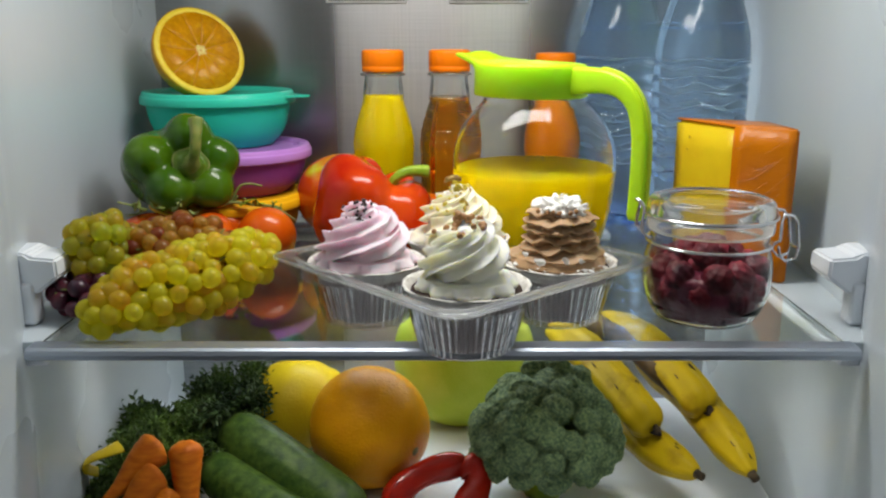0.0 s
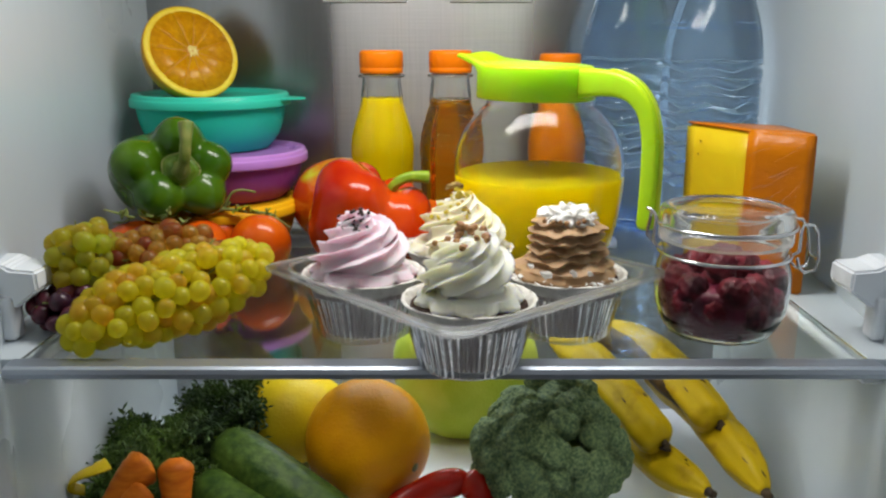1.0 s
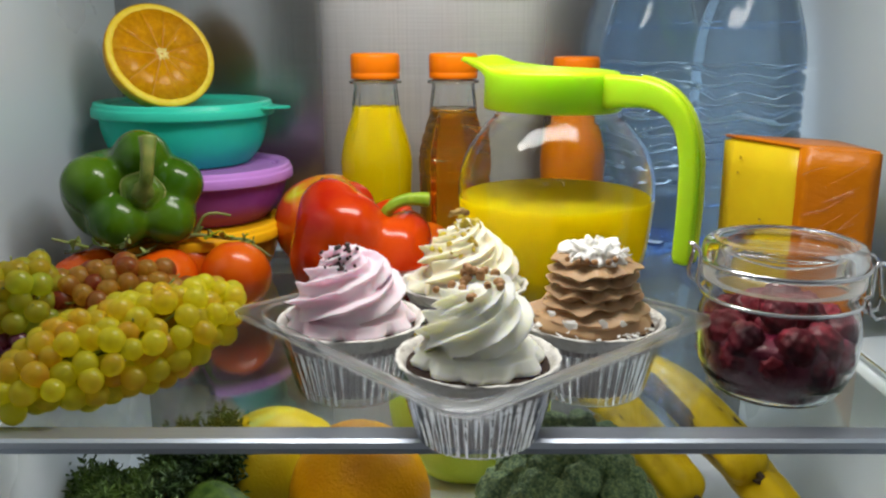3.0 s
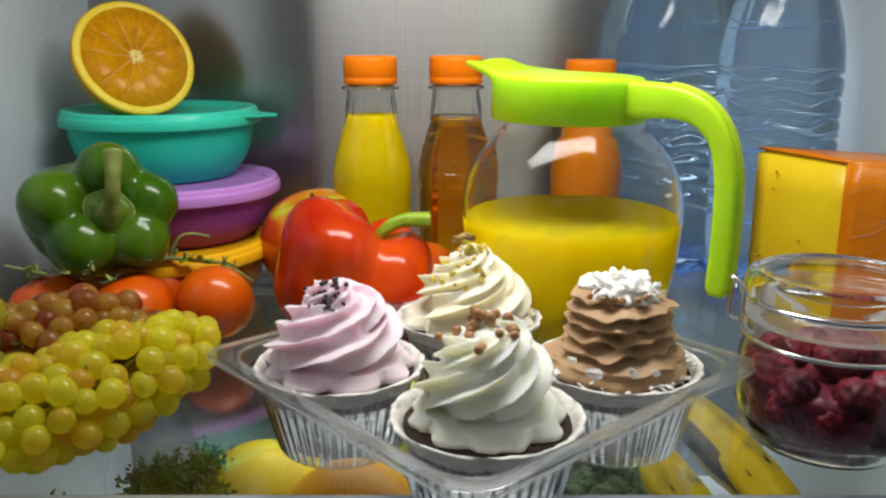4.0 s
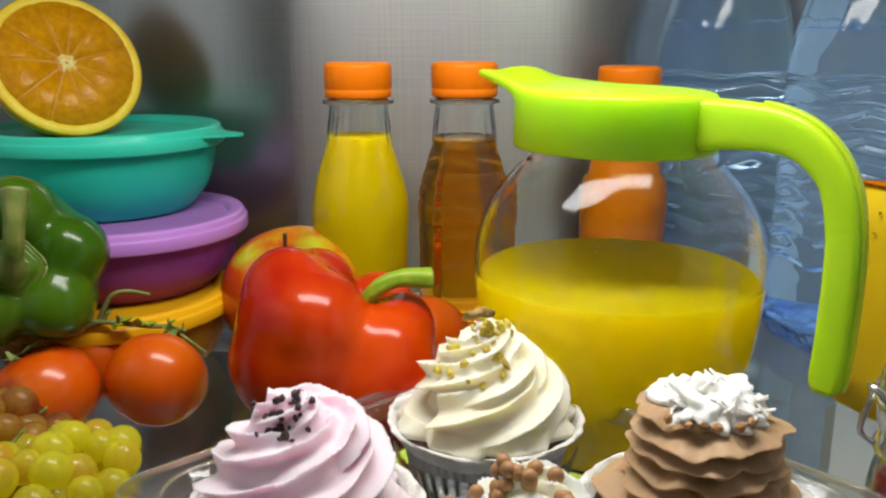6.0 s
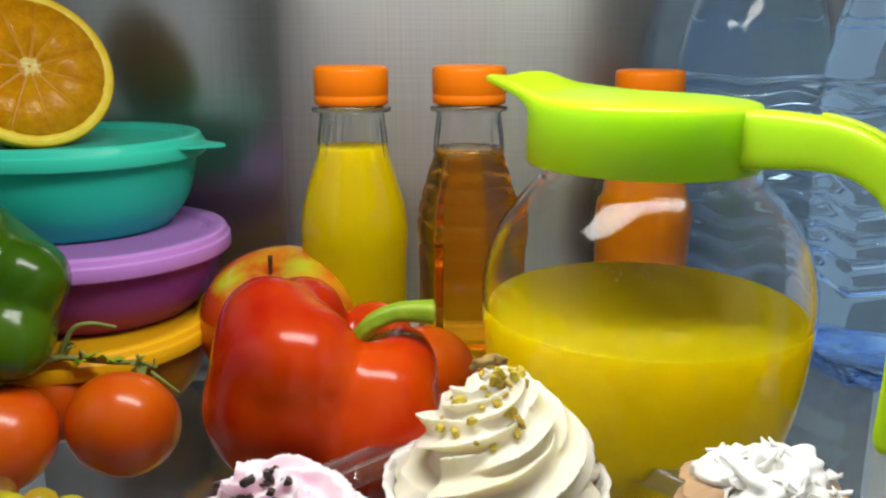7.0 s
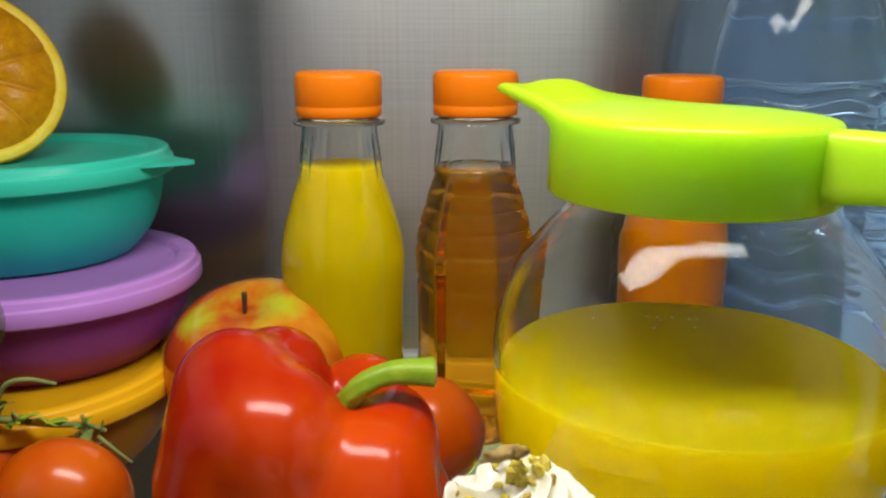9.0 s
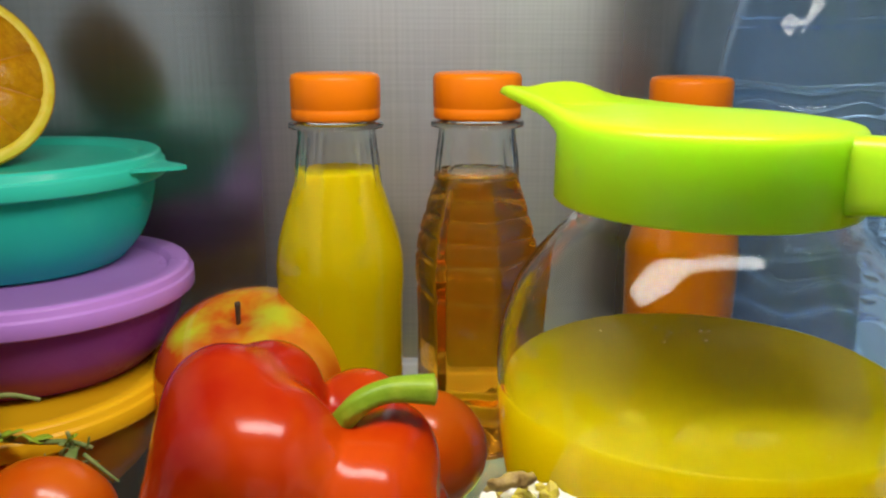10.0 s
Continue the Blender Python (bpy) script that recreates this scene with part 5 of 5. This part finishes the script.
def tray():
    cx = sum(c[0] for c in CUPS.values()) / 4
    cy = sum(c[1] for c in CUPS.values()) / 4
    ang = math.degrees(math.atan2(CUPS["chocolate"][1] - CUPS["front"][1], CUPS["chocolate"][0] - CUPS["front"][0]))
    t = thing("cupcake_tray", "clear plastic tray holding four cupcakes", "tray", pose(cx, cy, 0, 0, 0, ang))
    half, zr = 0.0945, 0.0418

    def rounded(h, r, z):
        out = []
        for qx, qy, a0 in ((1, 1, 0), (-1, 1, 90), (-1, -1, 180), (1, -1, 270)):
            for k in range(7):
                a = radians(a0 + 15 * k)
                out.append((qx * (h - r) + r * math.cos(a), qy * (h - r) + r * math.sin(a), z))
        return out

    bm = bmesh.new()
    loops = [rounded(half, 0.012, zr - 0.002), rounded(half, 0.012, zr), rounded(half - 0.0085, 0.0195, zr), rounded(half - 0.0098, 0.0185, zr - 0.006), rounded(half - 0.0120, 0.0175, zr - 0.006)]
    vs = [[bm.verts.new(p) for p in lp] for lp in loops]
    for lo, hi in zip(vs, vs[1:]):
        for k in range(len(lo)):
            j = (k + 1) % len(lo)
            bm.faces.new((lo[k], lo[j], hi[j], hi[k]))
    part("rim", bm, TRAY_RIM, t, "clear raised rim")
    for h, r, z in ((half, 0.012, zr), (half - 0.0086, 0.0195, zr)):
        bm = bmesh.new()
        loop = [Vector(p) for p in rounded(h, r, z)]
        sweep(bm, loop + loop[:1], lambda u: 0.0006, 6)
        part("bead", bm, GLASS, t, "clear rim bead").visible_shadow = False
    inv = pose(cx, cy, 0, 0, 0, ang).inverted()
    for x, y in CUPS.values():
        p = inv @ Vector((x, y, 0))
        bm = lathe([(0.012, 0.001), (0.0282, 0.001), (0.0296, 0.0025), (0.0372, 0.031), (0.0398, 0.0325), (0.0450, 0.0325)], 46 * 6, lambda a, n: 1 + 0.012 * math.cos(46 * a) * (1 if n < 4 else 0))
        part("well", bm, TRAY, t, "clear fluted well", Matrix.Translation(p))


tray()

# ---- grapes ----


def grape_bunch(label, m, radii, count, material, seed, r=0.0065):
    t = thing("grape_bunch", label, "grapes", m, group="grape bunches")
    rng = random.Random(seed)
    meshes = [finish("grape", ball(r, r, r * 1.10, 20), material), finish("grape", ball(r * 0.9, r * 0.9, r, 18), material), finish("grape", ball(r * 1.05, r * 1.05, r * 1.14, 20), material)]
    placed, tries = [], 0
    while len(placed) < count and tries < count * 90:
        tries += 1
        v = Vector((rng.gauss(0, 1), rng.gauss(0, 1), rng.gauss(0, 1))).normalized()
        q = 1 - rng.uniform(0, 0.25)
        p = Vector((v.x * radii[0] * q, v.y * radii[1] * q, v.z * radii[2] * q))
        w = m @ p
        if w.z < r * 1.05:
            p = m.inverted() @ Vector((w.x, w.y, r * 1.05))
        if all((p - o).length > r * 1.42 for o in placed):
            placed.append(p)
            part("grape", meshes[len(placed) % 3], material, t, "", pose(*p, rng.uniform(0, 360), rng.uniform(0, 360), 0))
    bm = bmesh.new()
    sweep(bm, curve3([(-radii[0] * 0.9, 0, radii[2] * 0.4), (0, 0, 0.0), (radii[0] * 0.8, 0, -radii[2] * 0.2)], 6), lambda u: 0.0018 - 0.0008 * u, 7)
    part("stalk", bm, DRY_STEM, t, "brown green stalk")
    for k in range(14):
        v = Vector((rng.gauss(0, 1), rng.gauss(0, 1), abs(rng.gauss(0, 1)))).normalized()
        p = Vector((v.x * radii[0], v.y * radii[1], v.z * radii[2]))
        bm = bmesh.new()
        sweep(bm, curve3([p * 0.55, p * 0.8 + Vector((0.001, 0.001, 0.001)), p * 1.04 + Vector((rng.uniform(-0.003, 0.003), 0, rng.uniform(0, 0.003)))], 4), lambda u: 0.0008 - 0.0003 * u, 6)
        part("twig", bm, DRY_STEM, t)
    return t


grape_bunch("bunch of translucent yellow-green grapes with amber tints", pose(-0.174, 0.558, 0.026, 0, -13, 36), (0.068, 0.029, 0.024), 250, GRAPE, 1)
grape_bunch("small upright bunch of pale green grapes", pose(-0.238, 0.582, 0.042, 0, 0, 0), (0.021, 0.024, 0.026), 80, GREEN_GRAPE, 2)
grape_bunch("bunch of reddish amber grapes behind the yellow ones", pose(-0.193, 0.602, 0.036, 0, 0, 10), (0.044, 0.026, 0.024), 130, RED_GRAPE, 3)
grape_bunch("few dark red grapes on the shelf", pose(-0.236, 0.570, 0.016, 0, 0, 0), (0.032, 0.03, 0.013), 50, DARK_GRAPE, 4)

# ---- lower shelf ----
gf = thing("grapefruit", "large orange grapefruit with a pitted skin", "grapefruit", pose(-0.068, 0.737, LOW + 0.0555, 0, 60, 0))
part("flesh", ball(0.0565, 0.0565, 0.0555, 48, 0.01, 25), RIND, gf)
part("navel", lathe([(0, 0.0570), (0.003, 0.0565), (0.0045, 0.0555), (0.006, 0.0545)], 16), DRY_STEM, gf, "small dry navel", pose(0, 0, 0, 38, 40, 0))
le = thing("lemon", "yellow lemon behind the grapefruit", "lemon", pose(-0.152, 0.805, LOW + 0.046, 0, 80, 30))
part("flesh", ball(0.046, 0.046, 0.055, 36, 0.01, 25, shape=lambda n: 1 + 0.10 * max(0, abs(n.z) - 0.85) / 0.15), LEMON, le)
po = thing("pomelo", "large pale green pomelo with a dimpled foot", "pomelo", pose(0.0225, 0.866, LOW + 0.0745, 0, 0, 0))
part("flesh", lumps([(-0.014, 0, 0.004, 0.060), (0.016, 0, 0.002, 0.058), (-0.012, -0.008, -0.016, 0.052), (0.016, -0.006, -0.016, 0.052), (0.002, 0, 0.012, 0.058)], (0, 0, 0), 0.006, 72), POMELO, po, "", Matrix.Diagonal((1, 0.76, 1.06, 1)))
part("stalk_end", lathe([(0, 0.002), (0.003, 0.002), (0.004, 0.0), (0.0045, -0.002)], 14), DRY_STEM, po, "dry stalk end", pose(0.0, 0, 0.0755))


def cucumber(pts, r):
    t = thing("cucumber", "dark green ridged cucumber", "cucumber", pose(0, 0, 0), group="cucumbers")
    bm = bmesh.new()
    sweep(bm, curve3(pts, 10), lambda u: r * max(0.12, (1 - abs(2 * u - 1) ** 6)) ** 0.5, 28, lobes=8, depth=0.05)
    for v in bm.verts:
        v.co += v.co.normalized() * (0.0008 * noise.noise(v.co * 140))
    part("flesh", bm, CUCUMBER, t)
    bm = bmesh.new()
    sweep(bm, [Vector(pts[0]) + Vector((0.002, -0.002, 0)), Vector(pts[0]) + Vector((-0.006, 0.005, 0.003))], lambda u: 0.004 - 0.001 * u, 10)
    part("stem_end", bm, STEM, t, "pale green stem end")


cucumber(((-0.194, 0.715, -0.158), (-0.158, 0.690, -0.168), (-0.112, 0.662, -0.186), (-0.068, 0.630, -0.198)), 0.0240)
cucumber(((-0.204, 0.688, -0.179), (-0.169, 0.660, -0.189), (-0.126, 0.628, -0.199), (-0.086, 0.600, -0.200)), 0.0220)


def carrot(top, tip, r):
    t = thing("carrot", "orange carrot with a blunt end", "carrot", pose(0, 0, 0), group="carrots")
    a, b = Vector(top), Vector(tip)
    bm = bmesh.new()
    line = [a + (b - a) * (k / 22) + Vector((0, 0, 0.002 * math.sin(k * 0.3))) for k in range(23)]
    sweep(bm, line, lambda u: r * (min(1, (u + 0.012) / 0.10)) ** 0.5 * (1 - 0.90 * u ** 1.1) * (1 + 0.02 * math.sin(u * 60)), 18)
    part("flesh", bm, CARROT, t)


carrot((-0.2298, 0.640, -0.1361), (-0.2660, 0.600, -0.1656), 0.0165)
carrot((-0.2091, 0.640, -0.1320), (-0.2005, 0.600, -0.2195), 0.0150)
carrot((-0.2273, 0.625, -0.1532), (-0.2564, 0.585, -0.1798), 0.0160)
carrot((-0.2194, 0.622, -0.1686), (-0.2269, 0.585, -0.1994), 0.0140)


ys = thing("yellow_pepper_strip", "curled strip of yellow pepper beside the carrots", "pepper strip", pose(0, 0, 0))
bm = bmesh.new()
sweep(bm, curve3([(-0.2830, 0.640, -0.160), (-0.2890, 0.634, -0.154), (-0.2880, 0.632, -0.147), (-0.2800, 0.632, -0.142), (-0.2700, 0.634, -0.1385), (-0.2620, 0.640, -0.1370)], 6), lambda u: 0.0014 + 0.0009 * u, 12, flat=3.6, up=(0, 1, 0.2))
part("flesh", bm, LEMON, ys)


def dill():
    t = thing("dill_bunch", "bunch of dark green feathery dill", "herbs", pose(0, 0, 0))
    rng = random.Random(21)
    stems = bmesh.new()
    verts, faces = [], []
    for k in range(130):
        x0 = rng.uniform(-0.285, -0.174)
        u = (x0 + 0.285) / 0.111
        top = Vector((x0, rng.uniform(0.66, 0.77) + 0.02 * u, -0.161 + 0.031 * u + rng.uniform(-0.035, 0.014)))
        root = Vector((x0 + rng.uniform(-0.03, 0.01), 0.77 + rng.uniform(0, 0.05), LOW + 0.004))
        if k >= 90:
            x0 = rng.uniform(-0.287, -0.228)
            top = Vector((x0, rng.uniform(0.612, 0.672), rng.uniform(-0.208, -0.158)))
            root = Vector((x0 + 0.01, 0.70, LOW + 0.004))
        line = curve3([root, (root + top) / 2 + Vector((0, 0, 0.015)), top], 4)
        sweep(stems, line, lambda w: 0.0008, 5)
        for q in range(290):
            c = line[rng.randrange(3, len(line))] + Vector((rng.gauss(0, 0.0058), rng.gauss(0, 0.0058), rng.gauss(0, 0.0038)))
            d = Vector((rng.gauss(0, 1), rng.gauss(0, 1), rng.gauss(0.3, 0.8))).normalized()
            n = len(verts)
            ln = rng.uniform(0.0045, 0.0100)
            s = d.orthogonal().normalized() * (ln * rng.uniform(0.10, 0.20))
            e = d.cross(s).normalized() * 0.0007
            verts += [c, c + d * ln * 0.55 + s + e, c + d * ln, c + d * ln * 0.55 - s + e, c + d * ln * 0.5 - e]
            faces += [(n, n + 1, n + 4), (n + 1, n + 2, n + 4), (n + 2, n + 3, n + 4), (n + 3, n, n + 4)]
    part("stem_spray", stems, DILL, t)
    me = bpy.data.meshes.new("fronds")
    me.from_pydata([tuple(v) for v in verts], [], faces)
    me.materials.append(DILL)
    tagged(part("fronds", me, DILL, t, "feathery dark green fronds"), kind="stuff")


dill()


def broccoli():
    t = thing("broccoli", "dense dark green head of broccoli", "broccoli", pose(0.092, 0.708, LOW))
    bm = bmesh.new()
    sweep(bm, [Vector((0, 0.01, 0.001)), Vector((0, 0.005, 0.03)), Vector((0, 0, 0.06))], lambda u: 0.018 + 0.012 * u, 16)
    part("stalk", bm, STEM, t, "pale green stalk")
    rng = random.Random(34)
    spots = []
    for k in range(700):
        v = Vector((rng.gauss(0, 1), rng.gauss(0, 1), rng.gauss(0.15, 1))).normalized()
        if v.z < -0.55:
            continue
        p = Vector((v.x * 0.058, v.y * 0.050, 0.062 + v.z * 0.044))
        if all((p - o).length > 0.0145 for o in spots):
            spots.append(p)
    spots += [Vector(p) for p in ((-0.030, 0.022, 0.100), (-0.008, 0.028, 0.112), (0.012, 0.024, 0.116), (0.030, 0.020, 0.106), (0.002, 0.010, 0.108))]
    kinds = []
    for k in range(6):
        bm = bmesh.new()
        bmesh.ops.create_icosphere(bm, subdivisions=5, radius=1.0)
        for v in bm.verts:
            n = v.co.copy()
            bud = noise.voronoi(n * 8.5 + Vector((k * 7, 0, 0)))[0][0]
            v.co = n * 0.0142 * (1 + 0.16 * noise.noise(n * 1.9 + Vector((0, k * 5, 0))) + 0.07 * noise.noise(n * 5 + Vector((k, 0, 0))) + 0.06 * (0.45 - bud))
        kinds.append(finish("floret", bm, BROCCOLI))
    for k, p in enumerate(spots):
        d = (p - Vector((0, 0, 0.055))).normalized()
        part("floret", kinds[k % 6], BROCCOLI, t, "", Matrix.Translation(p) @ d.to_track_quat("Z", "Y").to_matrix().to_4x4() @ Matrix.Rotation(k * 1.7, 4, "Z") @ Matrix.Diagonal((*(rng.uniform(0.85, 1.15),) * 2, rng.uniform(0.72, 0.95), 1)))


broccoli()


def banana(pts, r, dark_side, blunt):
    t = thing("banana", "ripe yellow banana with brown marks and a dark end", "banana", pose(0, 0, 0), group="bananas")
    line = curve3(pts, 12)
    bm = bmesh.new()

    def thick(u):
        if blunt:
            return r * (0.45 + 0.55 * min(1, u / 0.2)) * (1 if u < 0.90 else 1 - 0.45 * ((u - 0.90) / 0.10) ** 1.6)
        return r * (0.45 + 0.55 * min(1, u / 0.2)) * (1 if u < 0.72 else 1 - 0.74 * ((u - 0.72) / 0.28) ** 1.5)

    sweep(bm, line, thick, 30, lobes=5, depth=0.17)
    for v in bm.verts:
        v.co += Vector((1, 1, 1)) * (0.0007 * noise.noise(v.co * 75))
    part("peel", bm, BANANA, t)
    d = (line[-1] - line[-2]).normalized()
    bm = bmesh.new()
    if blunt:
        sweep(bm, [line[-1] + Vector((0.003, 0, 0.004)) - d * 0.002, line[-1] + Vector((0.004, 0, 0.001)) + d * 0.0016, line[-1] + Vector((0.003, 0, -0.003)) + d * 0.0022], lambda u: r * (0.10 + 0.22 * u), 12)
        part("tip", bm, BANANA_TIP, t, "dark cracked end")
    else:
        sweep(bm, [line[-1] - d * 0.0015, line[-1] + d * 0.003, line[-1] + d * 0.007], lambda u: r * 0.26 * (1 - 0.25 * u) * (1 + 0.1 * math.sin(20 * u)), 12)
        part("tip", bm, BANANA_TIP, t, "dark dry tip")
    rng = random.Random(int(pts[0][0] * 10000))
    for k in range(7):
        n = rng.randrange(len(line) // 3, len(line) - 3)
        way = (line[n + 1] - line[n]).normalized()
        a = rng.uniform(0.6, 2.5)
        side = way.cross(Vector((0, 0, 1))).normalized()
        out = side * math.cos(a) + side.cross(way) * math.sin(a)
        p = line[n] + out * (thick(n / (len(line) - 1)) * 0.985)
        bm = bmesh.new()
        ln = rng.uniform(0.002, 0.007)
        sweep(bm, curve3([p - way * ln, p + side * rng.uniform(-0.001, 0.001), p + way * ln], 4), lambda u: 0.0007 * math.sin(math.pi * min(0.95, max(0.05, u))), 7)
        part("brown_mark", bm, BANANA_TIP, t)
    # a dark brown strip laid along the left side of the peel
    if dark_side:
        bm = bmesh.new()
        sweep(bm, [p + Vector((-0.0075, 0.0, -0.0030)) for p in line[:int(len(line) * 0.88)]], lambda u: r * 0.80 * (1 - 0.5 * max(0, u - 0.7) / 0.3), 16)
        part("dark_strip", bm, mat("dark_brown_peel", (0.035, 0.020, 0.008), (0.12, 0.065, 0.012), rough=0.6, scale=90), t, "dark brown strip along one side")


banana(((0.116, 0.870, -0.122), (0.142, 0.815, -0.122), (0.166, 0.755, -0.136), (0.186, 0.706, -0.154)), 0.0176, 0, 1)
banana(((0.142, 0.850, -0.156), (0.164, 0.790, -0.166), (0.190, 0.722, -0.178), (0.216, 0.664, -0.175)), 0.0172, 0, 0)
banana(((0.165, 0.880, -0.112), (0.198, 0.820, -0.112), (0.222, 0.765, -0.126), (0.238, 0.722, -0.143)), 0.0176, 1, 1)
banana(((0.205, 0.850, -0.140), (0.232, 0.790, -0.147), (0.250, 0.722, -0.160), (0.262, 0.662, -0.174)), 0.0182, 0, 0)

DEEP_RED = mat("deep_red_pepper", (0.36, 0.008, 0.003), (0.44, 0.018, 0.004), rough=0.2, scale=20)
lr = thing("red_chilli", "glossy bent red chilli pepper on the lower shelf", "chilli", pose(0, 0, 0))
for pts, r in ((((-0.048, 0.668, -0.212), (-0.034, 0.684, -0.198), (-0.008, 0.692, -0.186), (0.022, 0.694, -0.180)), 0.0125), (((0.018, 0.697, -0.178), (0.030, 0.688, -0.188), (0.027, 0.676, -0.200), (0.016, 0.660, -0.211)), 0.0135)):
    bm = bmesh.new()
    sweep(bm, curve3(pts, 9), lambda u: r * math.sqrt(max(0.05, 1 - abs(2 * u - 1) ** 4)) * (1 + 0.10 * math.sin(9 * u)), 24, lobes=3, depth=0.16, twist=1.2)
    part("flesh", bm, DEEP_RED, lr)
